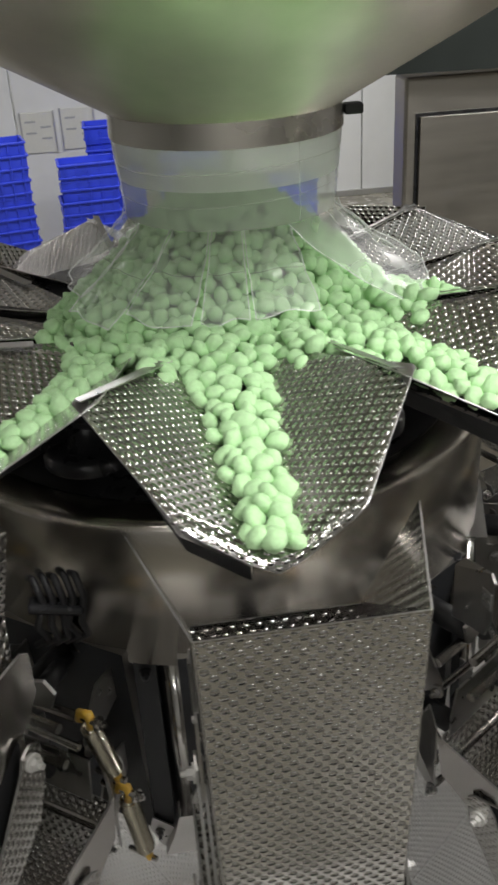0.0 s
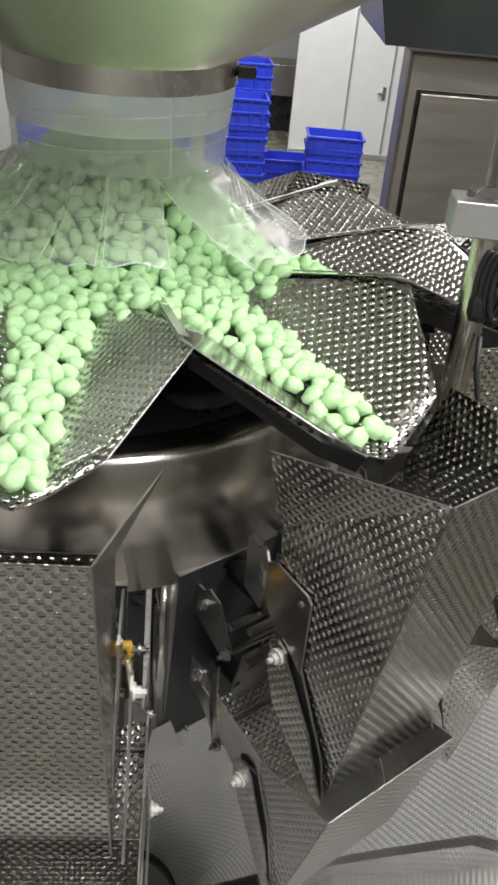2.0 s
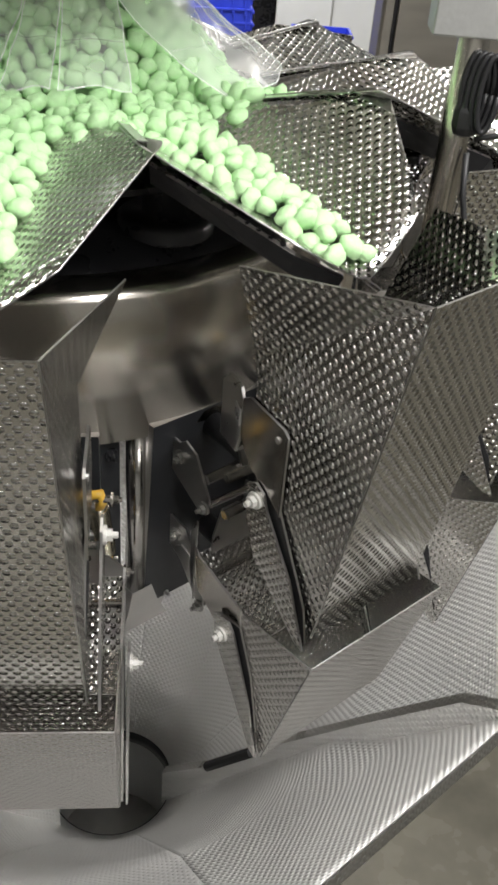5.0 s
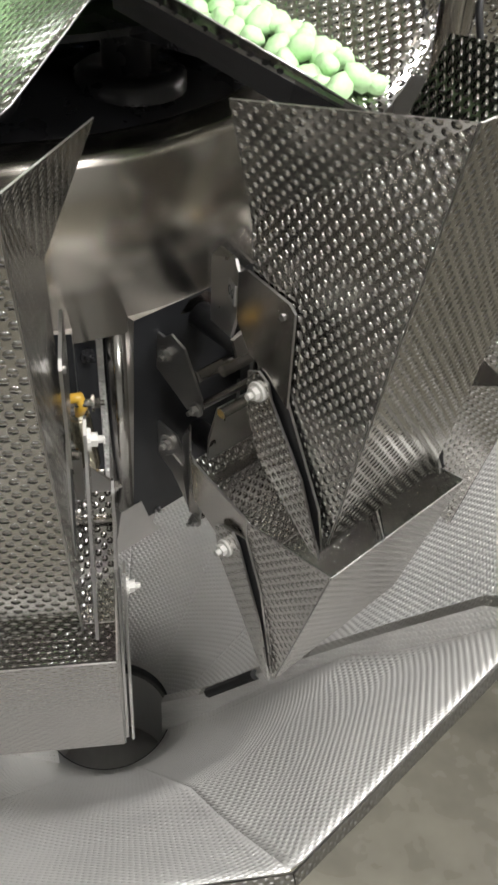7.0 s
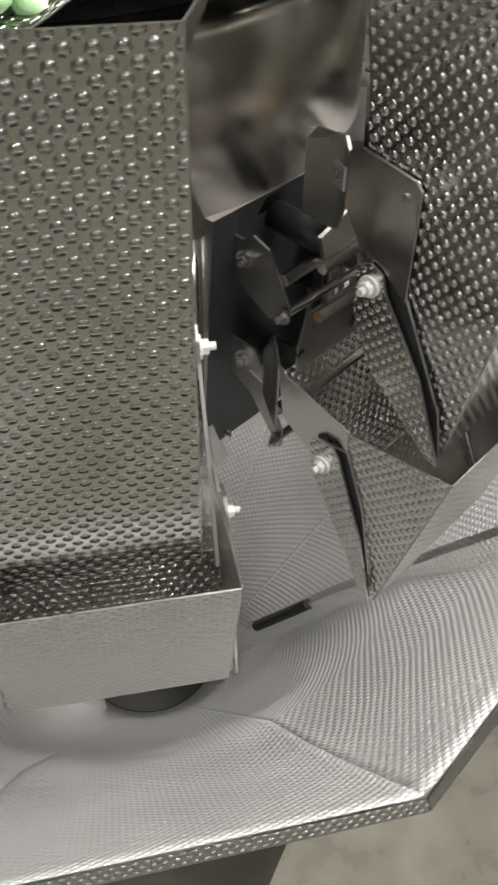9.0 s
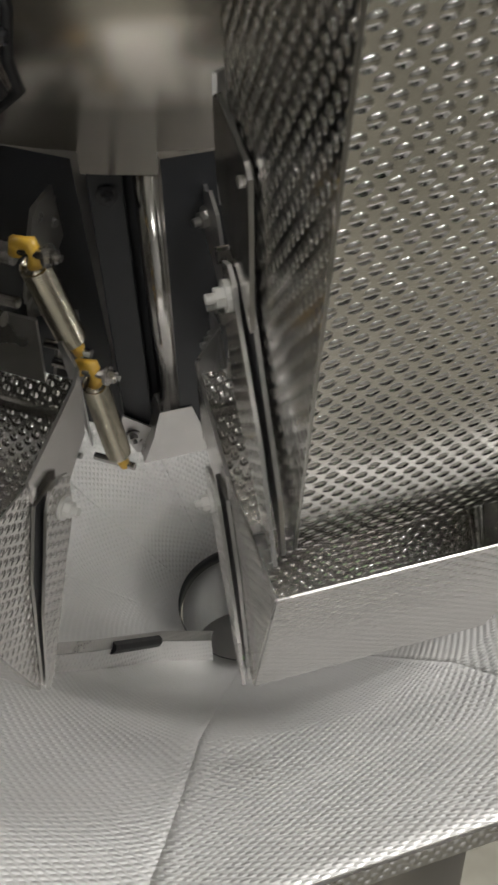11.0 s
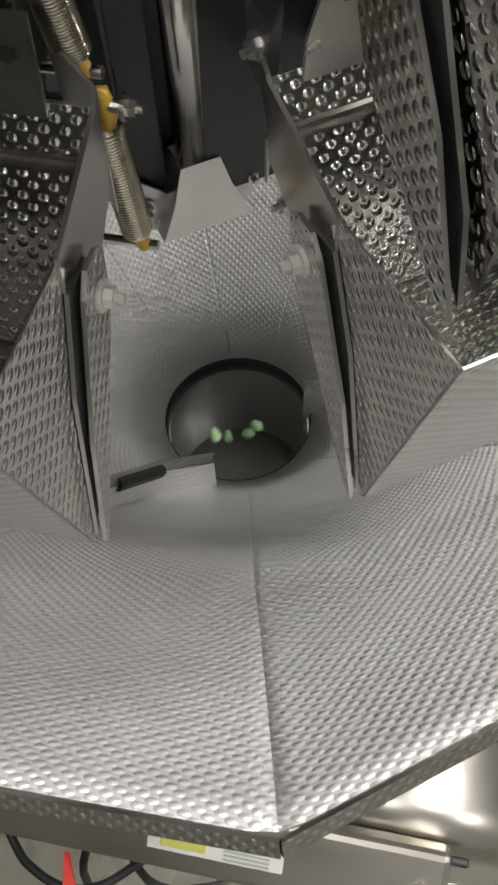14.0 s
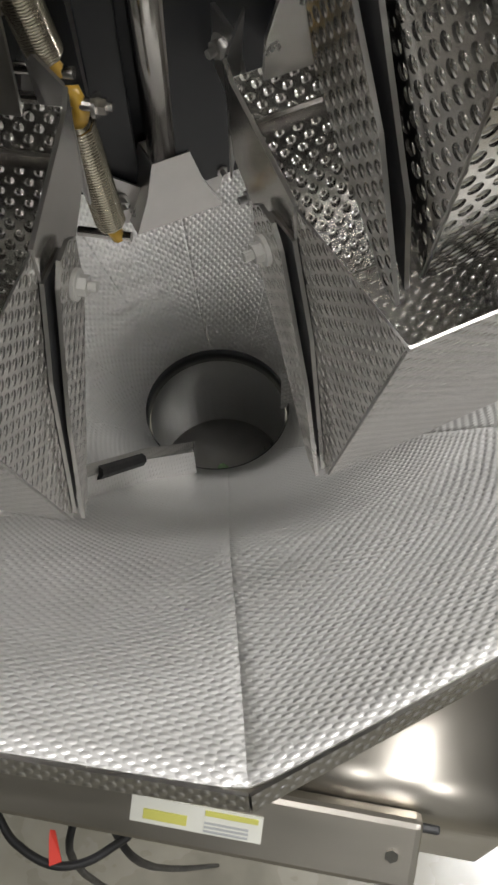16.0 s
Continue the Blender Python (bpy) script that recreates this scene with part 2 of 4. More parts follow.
def lathe(bm, profile, seg=64, centre=(0, 0), a0=0.0, a1=360.0):
    """A turned surface about a vertical axis; profile is (r, z)."""
    full = a1 - a0 >= 359.9
    n = seg if full else seg + 1
    rings = []
    for r, z in profile:
        rings.append([bm.verts.new((centre[0] + r * math.sin(radians(a0 + (a1 - a0) * j / seg)), centre[1] - r * math.cos(radians(a0 + (a1 - a0) * j / seg)), z)) for j in range(n)])
    for a, b in zip(rings, rings[1:]):
        for j in range(seg):
            bm.faces.new((a[j], a[(j + 1) % n], b[(j + 1) % n], b[j]))
    return bm


def hexbolt(bm, at, axis, r=0.007, out=0.012):
    """A washer, hex head and stud along axis."""
    at, axis = Vector(at), Vector(axis).normalized()
    rod(bm, at, at + axis * 0.003, r * 1.5, seg=16)
    rod(bm, at + axis * 0.003, at + axis * 0.009, r, seg=6)
    rod(bm, at + axis * 0.009, at + axis * (0.009 + out * 0.5), r * 0.5, seg=10)
    return bm


def outline(bm, pts, thick, axis):
    """A flat plate of that outline and thickness along axis."""
    face = bm.faces.new([bm.verts.new(p) for p in pts])
    ext = bmesh.ops.extrude_face_region(bm, geom=[face])
    vs = [g for g in ext["geom"] if isinstance(g, bmesh.types.BMVert)]
    bmesh.ops.translate(bm, vec=Vector(axis).normalized() * thick, verts=vs)
    bmesh.ops.recalc_face_normals(bm, faces=bm.faces[:])
    for f in bm.faces:
        if abs(f.normal.dot(Vector(axis).normalized())) < 0.5:
            f.material_index = 1
    return bm


HEADS = range(10)


def every_head(ob):
    """Copies of a thing for the other nine heads; all ten in order. The far side of the ring hangs a little lower."""
    sag = Matrix.Translation((0, -0.2, 0.4)) @ pose(0, 0, 0, -5.5) @ Matrix.Translation((0, 0.2, -0.4))
    made = [ob]
    for k in range(1, 10):
        m = pose(0, 0, 0, 0, 0, 36 * k) @ ob.matrix_basis
        made.append(copy_thing(ob, sag @ m if 2 <= k <= 8 else m))
    return made


# ---- room ----
def room():
    bm = mould(bmesh.new(), 24, 26, 0.2, (0, 5, FLOOR - 0.1))
    lone("floor", bm, FLOOR_MAT, "smooth grey epoxy factory floor", "floor", kind="structure")
    bm = mould(bmesh.new(), 24, 26, 0.2, (0, 5, CEIL + 0.1))
    lone("ceiling", bm, WALL, "white panel ceiling with strip lamps", "ceiling", kind="structure")
    for n, sx, sy, x, y in (("wall_north", 24, 0.2, 0, 18.1), ("wall_south", 24, 0.2, 0, -8.1), ("wall_east", 0.2, 26, 12.1, 5), ("wall_west", 0.2, 26, -12.1, 5)):
        bm = mould(bmesh.new(), sx, sy, CEIL - FLOOR, (x, y, (CEIL + FLOOR) / 2))
        lone(n, bm, WALL, "white insulated wall panel", "wall", kind="structure")
    for lx, ly, power in LAMPS:
        square = ly < 0
        lamp = thing("ceiling_lamp", (lx, ly, CEIL), 0, "square white ceiling lamp" if square else "long white ceiling strip lamp", "lamp", "ceiling lamps")
        part("housing", mould(bmesh.new(), 0.56 if square else 1.26, 0.56 if square else 0.46, 0.06, (lx, ly, CEIL - 0.03), edge=0.008), WALL, lamp)


room()


# ---- collecting chute ----
def at_az(r, az, z):
    return (r * math.sin(radians(az)), -r * math.cos(radians(az)), z)


RIM_R, RIM_Z, HOLE_R, HOLE_Z = 0.871, -0.291, 0.143, -1.245
HOLE_X, HOLE_Y = 0.07, 0.015


def hole_pt(az, r=HOLE_R, z=HOLE_Z):
    return (HOLE_X + r * math.sin(radians(az)), HOLE_Y - r * math.cos(radians(az)), z)


def between(p, q, f):
    return tuple(a + (b - a) * f for a, b in zip(p, q))


def rim_radius(az, p):
    """Radius of the ten-sided funnel; a lower p rounds its corners."""
    flat = RIM_R * math.cos(radians(18))
    total = 0.0
    for k in HEADS:
        c = math.cos(radians(az - 36 * k - 1.5))
        if c > 0.3:
            total += (c / flat) ** p
    return total ** (-1 / p)


def chute():
    ch = thing("collecting_chute", (0, 0, HOLE_Z), 0, "knobbed stainless collecting chute with faceted funnel sides", "chute")
    steps = [0.0, 0.03, 0.08, 0.15, 0.25, 0.36, 0.48, 0.6, 0.72, 0.86, 1.0]
    for k in HEADS:
        a0 = 36 * k - 16.5
        n = 18

        def funnel_pt(i, f):
            az = a0 + 18 * i / n + 9 - 9 * math.cos(math.pi * i / n)
            p = 220 * (9 / 220) ** min(1.0, f / 0.35)
            return between(at_az(rim_radius(az, p), az, RIM_Z), hole_pt(az), f)

        # flat at the rim, rounding into the funnel mouth
        polys = [[funnel_pt(i, f0), funnel_pt(i + 1, f0), funnel_pt(i + 1, f1), funnel_pt(i, f1)] for f0, f1 in zip(steps, steps[1:]) for i in range(n)]
        bm = sheet(polys, -0.0012)
        lay = bm.loops.layers.uv.verify()
        mid = radians(a0 + 18)
        for f in bm.faces:
            f.smooth = f.material_index == 0
            for lp in f.loops:
                c = lp.vert.co
                lp[lay].uv = (c.x * math.cos(mid) + c.y * math.sin(mid), c.z * 1.25)
        part("funnel_panel", bm, CHUTE_STEEL, ch)
        e0, e1 = a0, a0 + 36
        lip = [[at_az(RIM_R, e0, RIM_Z + 0.001), at_az(RIM_R, e1, RIM_Z + 0.001), at_az(RIM_R + 0.007, e1, RIM_Z - 0.014), at_az(RIM_R + 0.007, e0, RIM_Z - 0.014)]]
        part("rim_lip", sheet(lip, 0.003), RIM_STEEL, ch)
    part("seam_strip", sweep(bmesh.new(), [between(at_az(RIM_R * 0.96, 161.5, RIM_Z), hole_pt(161.5), f) for f in (0.45, 0.6, 0.8, 0.985)], 0.003, 6), PLAIN, ch, "welded seam of the funnel")
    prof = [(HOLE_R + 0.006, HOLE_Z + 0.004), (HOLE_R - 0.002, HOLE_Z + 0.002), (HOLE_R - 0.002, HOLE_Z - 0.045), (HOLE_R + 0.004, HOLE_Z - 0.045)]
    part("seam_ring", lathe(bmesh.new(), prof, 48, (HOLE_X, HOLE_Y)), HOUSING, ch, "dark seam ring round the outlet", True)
    prof = [(HOLE_R - 0.006, HOLE_Z - 0.03), (HOLE_R - 0.006, HOLE_Z - 0.27), (HOLE_R, HOLE_Z - 0.27)]
    part("outlet_tube", lathe(bmesh.new(), prof, 48, (HOLE_X, HOLE_Y)), MATT_STEEL, ch, "smooth brushed steel outlet tube", True)
    bm = bmesh.new()
    bmesh.ops.create_circle(bm, cap_ends=True, segments=32, radius=HOLE_R, matrix=Matrix.Translation((HOLE_X, HOLE_Y, HOLE_Z - 0.26)))
    part("outlet_flap", bm, PLAIN, ch)
    # upright partition walls on both sides of this section, with a folded top edge
    walls = ([(0.19, -0.03, -1.23), (0.28, -0.11, -1.098), (0.395, -0.212, -0.883), (0.53, -0.364, -0.599), (0.625, -0.459, -0.412), (0.68, -0.535, -0.30)],
             [(-0.037, -0.125, -1.2), (-0.137, -0.176, -1.075), (-0.25, -0.27, -0.895), (-0.47, -0.42, -0.57), (-0.60, -0.52, -0.37), (-0.66, -0.565, -0.30)])
    for line in walls:
        rise = [0.08, 0.085, 0.085, 0.08, 0.065, 0.02]
        top = [(x, y, z + h) for (x, y, z), h in zip(line, rise)]
        foot = [(x, y, z - 0.04) for x, y, z in line]
        part("partition", sheet([[foot[i], foot[i + 1], top[i + 1], top[i]] for i in range(5)], 0.003), CHUTE_STEEL, ch)
        fold = [(x + 0.008, y + 0.014, z + 0.006) for x, y, z in top]
        part("folded_edge", sheet([[top[i], top[i + 1], fold[i + 1], fold[i]] for i in range(5)], 0.003), RIM_STEEL, ch)
        part("slot_edge", sweep(bmesh.new(), [between(top[1], top[2], 0.05), between(top[1], top[2], 0.75)], 0.011), BLACK, ch, "black rubber slot edge")


chute()


# ---- drum body ----
DRUM_R, DRUM_TOP, DRUM_BOTTOM = 0.405, 0.275, 0.07


def drum():
    d = thing("weigher_body", (0, 0, DRUM_BOTTOM), 0, "round brushed stainless drum body with a dark lid", "machine body")
    r = DRUM_R
    prof = [(r - 0.004, DRUM_BOTTOM), (r, DRUM_BOTTOM), (r, DRUM_TOP - 0.012), (r - 0.003, DRUM_TOP - 0.003), (r - 0.012, DRUM_TOP), (r - 0.05, DRUM_TOP + 0.002)]
    part("shell", lathe(bmesh.new(), prof, 96), BRUSHED, d, smooth=True)
    prof = [(r - 0.045, DRUM_TOP + 0.003), (r - 0.06, DRUM_TOP + 0.012), (0.24, DRUM_TOP + 0.03), (0.001, DRUM_TOP + 0.035)]
    part("lid", lathe(bmesh.new(), prof, 96), LID, d, "dark glossy lid", True)
    bm = bmesh.new()
    bmesh.ops.create_circle(bm, cap_ends=True, segments=64, radius=r - 0.004, matrix=Matrix.Translation((0, 0, DRUM_BOTTOM + 0.003)))
    part("base_plate", bm, HOUSING, d)
    for k in HEADS:
        bm = lathe(bmesh.new(), [(0.06, DRUM_TOP + 0.014), (0.06, DRUM_TOP + 0.03), (0.052, DRUM_TOP + 0.036), (0.03, DRUM_TOP + 0.036), (0.03, DRUM_TOP + 0.09)], 24, (0.29 * math.sin(radians(36 * k)), -0.29 * math.cos(radians(36 * k))))
        part("vibrator_mount", bm, LID, d, smooth=True)


drum()


# ---- feeder pans ----
def valley(u):
    return 0.364 + (0.628 - u) * 0.08


def pan():
    p = thing("feeder_pan", (0, -0.45, 0.40), 0, "V-shaped knobbed stainless feeder pan", "feeder pan", "feeder pans round the cone")
    bm = bmesh.new()
    cols = 24
    rows = 10
    grid = []
    for i in range(cols + 1):
        v = -0.165 + 0.33 * i / cols
        a = abs(v)
        u0 = 0.15 + (0.469 - 0.15) * a / 0.165
        u1 = 0.628 - 0.017 * a / 0.081 if a < 0.081 else 0.611 - (0.611 - 0.475) * (a - 0.081) / 0.084
        if a < 0.02:
            u1 = 0.628 - 0.4 * a * a / 0.02
        line = []
        for j in range(rows + 1):
            u = u0 + (u1 - u0) * j / rows
            w = math.sqrt(a * a + 0.018 ** 2) - 0.018
            line.append(bm.verts.new((v, -u, valley(u) + 0.66 * w)))
        grid.append(line)
    lay = bm.loops.layers.uv.verify()
    for i in range(cols):
        for j in range(rows):
            f = bm.faces.new((grid[i][j], grid[i + 1][j], grid[i + 1][j + 1], grid[i][j + 1]))
            f.smooth = True
            for lp in f.loops:
                lp[lay].uv = (lp.vert.co.x * 1.1, lp.vert.co.y)
    bmesh.ops.recalc_face_normals(bm, faces=bm.faces[:])
    bmesh.ops.solidify(bm, geom=bm.faces[:], thickness=0.0015)
    for f in bm.faces:
        if min(e.calc_length() for e in f.edges) < 0.0018:
            f.material_index = 1
    part("trough", bm, PAN_STEEL, p)
    # rolled lip on one flank
    bm = sheet([[(-0.164, -0.468, 0.4745), (-0.07, -0.285, 0.43), (-0.062, -0.294, 0.4285), (-0.158, -0.478, 0.475)]], 0.0015)
    part("lip", bm, PLAIN, p)
    bm = mould(bmesh.new(), 0.06, 0.2, 0.012, (0, -0.42, 0.366), (-4, 0, 0), 0.002)
    part("pan_bracket", bm, LID, p, "dark pan bracket")
    # ribbed rubber strip under one slanting edge
    rim = [(-0.146, -0.466, 0.452), (-0.080, -0.602, 0.400), (-0.022, -0.612, 0.366)]
    low = [(x * 0.93, y + 0.012, z - 0.024) for x, y, z in rim]
    strip = part("rubber_strip", sheet([[rim[i], rim[i + 1], low[i + 1], low[i]] for i in range(2)], 0.004), BLACK, p, "black ribbed rubber strip")
    for q in range(1, 12):
        a, b = between(rim[0], rim[1], q / 12), between(low[0], low[1], q / 12)
        part("rib", rod(bmesh.new(), a, b, 0.0032, seg=6), BLACK, strip)
    every_head(p)


pan()


# ---- feed buckets ----
def feed_bucket():
    b = thing("feed_bucket", (0.005, -0.62, -0.05), 0, "tapered knobbed stainless feed bucket with a flared mouth", "bucket", "feed buckets")
    A, Am = (-0.085, -0.772, 0.422), (0.085, -0.772, 0.422)
    S, Sm = (-0.129, -0.582, 0.391), (0.136, -0.587, 0.393)
    M, Mm = (-0.082, -0.566, 0.269), (0.088, -0.566, 0.269)
    D, Dm = (-0.074, -0.690, -0.045), (0.098, -0.690, -0.045)
    E, Em = (-0.076, -0.59, 0.02), (0.096, -0.59, 0.02)
    part("front_wall", sheet([[A, Am, Dm, D]]), BUCKET_STEEL, b)
    part("side_wall", sheet([[S, A, M], [A, D, E, M]]), BUCKET_STEEL, b)
    part("side_wall", sheet([[Am, Sm, Mm], [Dm, Am, Mm, Em]]), BUCKET_STEEL, b)
    part("back_wall", sheet([[M, Mm, (0.096, -0.595, 0.015), (-0.076, -0.595, 0.015)]]), BUCKET_STEEL, b)
    # door hung at the back, with side cheeks
    door = part("door", sheet([[(-0.073, -0.602, 0.006), (0.094, -0.602, 0.006), (0.094, -0.685, -0.040), (-0.073, -0.685, -0.040)]]), BUCKET_STEEL, b)
    for sgn, x in ((-1, -0.088), (1, 0.110)):
        bm = bmesh.new()
        pts = [(x, -0.578, 0.118), (x, -0.592, 0.125), (x, -0.606, 0.118), (x, -0.612, 0.10), (x, -0.660, 0.03), (x, -0.694, -0.055), (x, -0.680, -0.05), (x, -0.60, 0.02), (x, -0.58, 0.07)]
        outline(bm, pts, 0.003, (sgn, 0, 0))
        flat_uv(bm)
        part("door_cheek", bm, WEIGH_STEEL, door)
        part("pivot_bolt", hexbolt(bmesh.new(), (x + 0.003 * sgn, -0.594, 0.103), (sgn, 0, 0)), WHITE_PLASTIC, door, "white hex pivot bolt")
    for sgn, x in ((-1, -0.084), (1, 0.097)):
        bm = outline(bmesh.new(), [(x, -0.556, 0.215), (x, -0.566, 0.222), (x, -0.622, 0.212), (x, -0.629, 0.205), (x, -0.629, 0.10), (x, -0.60, 0.125), (x, -0.575, 0.135), (x, -0.556, 0.165)], 0.003, (sgn, 0, 0))
        hp = part("hanger_plate", bm, POLISHED, b, "polished hanger plate")
        part("screw", rod(bmesh.new(), (x, -0.615, 0.196), (x + sgn * 0.005, -0.615, 0.196), 0.0035, seg=8), PLAIN, hp)
        y = x * 0.62
        bm = outline(bmesh.new(), [(x, -0.556, 0.215), (x * 0.98, -0.55, 0.225), (y, -0.497, 0.205), (y, -0.485, 0.19), (y, -0.485, 0.115), (x * 0.95, -0.545, 0.135), (x, -0.556, 0.165)], 0.003, (sgn, 0.6, 0))
        if sgn < 0:
            part("hook_plate", bm, PLAIN, b)
        # black seal between the wall and the cheek
        bm = outline(bmesh.new(), [(x - sgn * 0.002, -0.592, 0.125), (x - sgn * 0.002, -0.622, 0.115), (x - sgn * 0.003, -0.68, 0.0), (x - sgn * 0.003, -0.69, -0.05), (x - sgn * 0.003, -0.60, 0.05)], 0.003, (sgn, 0, 0))
        part("seal", bm, BLACK, b, "black rubber seal")
    for z in (0.09, 0.035):
        part("link_rod", rod(bmesh.new(), (-0.084, -0.535, z), (0.1, -0.535, z), 0.006), POLISHED, b)
    return every_head(b)


FEED = feed_bucket()


# ---- weigh buckets ----
def weigh_bucket():
    b = thing("weigh_bucket", (0.016, -0.6, -0.297), 0, "V-bottomed knobbed stainless weigh bucket", "bucket", "weigh buckets")
    xl, xr = -0.095, 0.128
    F = lambda x: (x, -0.716, -0.060)
    T_ = lambda x: (x, -0.655, -0.293)
    G = lambda x: (x, -0.595, -0.073)
    part("front_wall", sheet([[F(xl), F(xr), T_(xr), T_(xl)]]), WEIGH_STEEL, b)
    part("side_wall", sheet([[G(xl), F(xl), T_(xl), (xl, -0.60, -0.15)]]), WEIGH_STEEL, b)
    part("side_wall", sheet([[F(xr), G(xr), (xr, -0.60, -0.15), T_(xr)]]), WEIGH_STEEL, b)
    part("back_wall", sheet([[(xl, -0.50, -0.05), (xr, -0.50, -0.05), (xr, -0.585, -0.17), (xl, -0.585, -0.17)]]), WEIGH_STEEL, b)
    door = part("door", sheet([[(xl - 0.005, -0.585, -0.165), (xr + 0.005, -0.585, -0.165), (xr + 0.005, -0.651, -0.288), (xl - 0.005, -0.651, -0.288)]]), WEIGH_STEEL, b)
    for sgn, x in ((-1, xl - 0.008), (1, xr + 0.008)):
        pts = [(x, -0.555, -0.10), (x, -0.565, -0.092), (x, -0.582, -0.092), (x, -0.593, -0.105), (x, -0.632, -0.2), (x, -0.655, -0.288), (x, -0.643, -0.28), (x, -0.585, -0.18), (x, -0.56, -0.14)]
        bm = outline(bmesh.new(), pts, 0.003, (sgn, 0, 0))
        flat_uv(bm)
        part("door_cheek", bm, WEIGH_STEEL, door)
        part("pivot_bolt", hexbolt(bmesh.new(), (x + sgn * 0.003, -0.573, -0.123), (sgn, 0, 0)), WHITE_PLASTIC, door, "white hex pivot bolt")
    for sgn, x in ((-1, xl), (1, xr)):
        pts = [(x, -0.50, -0.035), (x, -0.51, -0.045), (x, -0.595, -0.07), (x, -0.60, -0.15), (x, -0.56, -0.12), (x, -0.548, -0.125), (x, -0.51, -0.10)]
        part("hanger_plate", outline(bmesh.new(), pts, 0.003, (sgn, 0, 0)), POLISHED, b, "polished hanger plate")
        pts = [(x, -0.50, -0.035), (x, -0.50, -0.13), (x * 0.7, -0.455, -0.12), (x * 0.7, -0.455, -0.06), (x * 0.72, -0.47, -0.03)]
        part("hook_plate", outline(bmesh.new(), pts, 0.003, (0, 1, 0)), PLAIN, b)
    for sgn, x in ((-1, xl), (1, xr)):
        bm = outline(bmesh.new(), [(x + sgn * 0.002, -0.565, -0.10), (x + sgn * 0.002, -0.598, -0.095), (x + sgn * 0.002, -0.625, -0.16), (x + sgn * 0.002, -0.653, -0.285), (x + sgn * 0.002, -0.60, -0.17)], 0.003, (sgn, 0, 0))
        part("seal", bm, BLACK, b, "black rubber seal")
    bp = part("back_plate", outline(bmesh.new(), [(-0.075, -0.507, -0.068), (0.1, -0.507, -0.068), (0.1, -0.50, 0.005), (-0.055, -0.50, 0.005), (-0.07, -0.503, -0.03)], 0.003, (0, 1, 0)), PLAIN, b)
    part("plate_hole", rod(bmesh.new(), (0.035, -0.5095, -0.028), (0.035, -0.503, -0.028), 0.014, seg=18), BLACK, bp, "dark hole in the plate")
    part("link_rod", rod(bmesh.new(), (xl, -0.52, -0.075), (xr, -0.52, -0.075), 0.006), POLISHED, b)
    return every_head(b)


WEIGH = weigh_bucket()


# ---- actuator housings and posts ----
def actuator():
    a = thing("actuator_housing", (0, -0.40, -0.3), 0, "dark grey actuator housing panel under the drum", "actuator", "actuator housings")
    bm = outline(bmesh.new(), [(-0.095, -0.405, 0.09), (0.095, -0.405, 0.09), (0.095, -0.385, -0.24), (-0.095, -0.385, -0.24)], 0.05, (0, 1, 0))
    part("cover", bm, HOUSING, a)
    for z, n in ((0.041, 0), (-0.09, 1)):
        for x in (-0.062, 0.07):
            part("lug_bolt", hexbolt(bmesh.new(), (x, -0.42, z), (-1 if x < 0 else 1, -0.3, 0)), PLAIN, a)
            arm = outline(bmesh.new(), [(x, -0.40, z + 0.02), (x, -0.435, z + 0.018), (x, -0.447, z), (x, -0.47, z - 0.05), (x, -0.455, z - 0.06), (x, -0.40, z - 0.03)], 0.003, (1, 0, 0))
            part("crank_arm", arm, PLAIN, a)
    every_head(a)
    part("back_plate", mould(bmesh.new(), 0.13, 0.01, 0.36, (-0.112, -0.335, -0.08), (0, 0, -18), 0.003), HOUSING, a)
    post = thing("support_post", (-0.115, -0.36, -0.27), 0, "polished round steel support post", "post", "support posts")
    part("rod", rod(bmesh.new(), (-0.1, -0.375, 0.09), (-0.1, -0.375, -0.24), 0.014, seg=20), POLISHED, post, smooth=True)
    every_head(post)


actuator()


# ---- infeed hopper ----
HX, HY = 0.05, 0.0


def hopper():
    h = thing("infeed_hopper", (HX, HY, 0.637), 0, "large conical stainless infeed hopper above the candies", "hopper")
    prof = [(0.150, 0.655), (0.155, 0.662), (0.30, 0.742), (0.75, 1.0), (0.752, 1.3), (0.748, 1.3), (0.745, 1.002), (0.298, 0.747), (0.150, 0.664)]
    part("cone", lathe(bmesh.new(), prof, 96, (HX, HY)), HOPPER_STEEL, h, smooth=True)
    prof = [(0.150, 0.663), (0.1545, 0.663), (0.1555, 0.631), (0.152, 0.631), (0.150, 0.663)]
    part("collar", lathe(bmesh.new(), prof, 144, (HX, HY)), COLLAR, h)
    bead = [(HX + 0.1535 * math.sin(radians(a)), HY - 0.1535 * math.cos(radians(a)), 0.6635) for a in range(0, 361, 6)]
    part("weld_bead", sweep(bmesh.new(), bead, 0.0022, 6), LID, h, "dark weld line above the collar")
    part("clamp", mould(bmesh.new(), 0.025, 0.02, 0.014, (HX + 0.165, HY - 0.03, 0.648), edge=0.003), BLACK, h)


hopper()


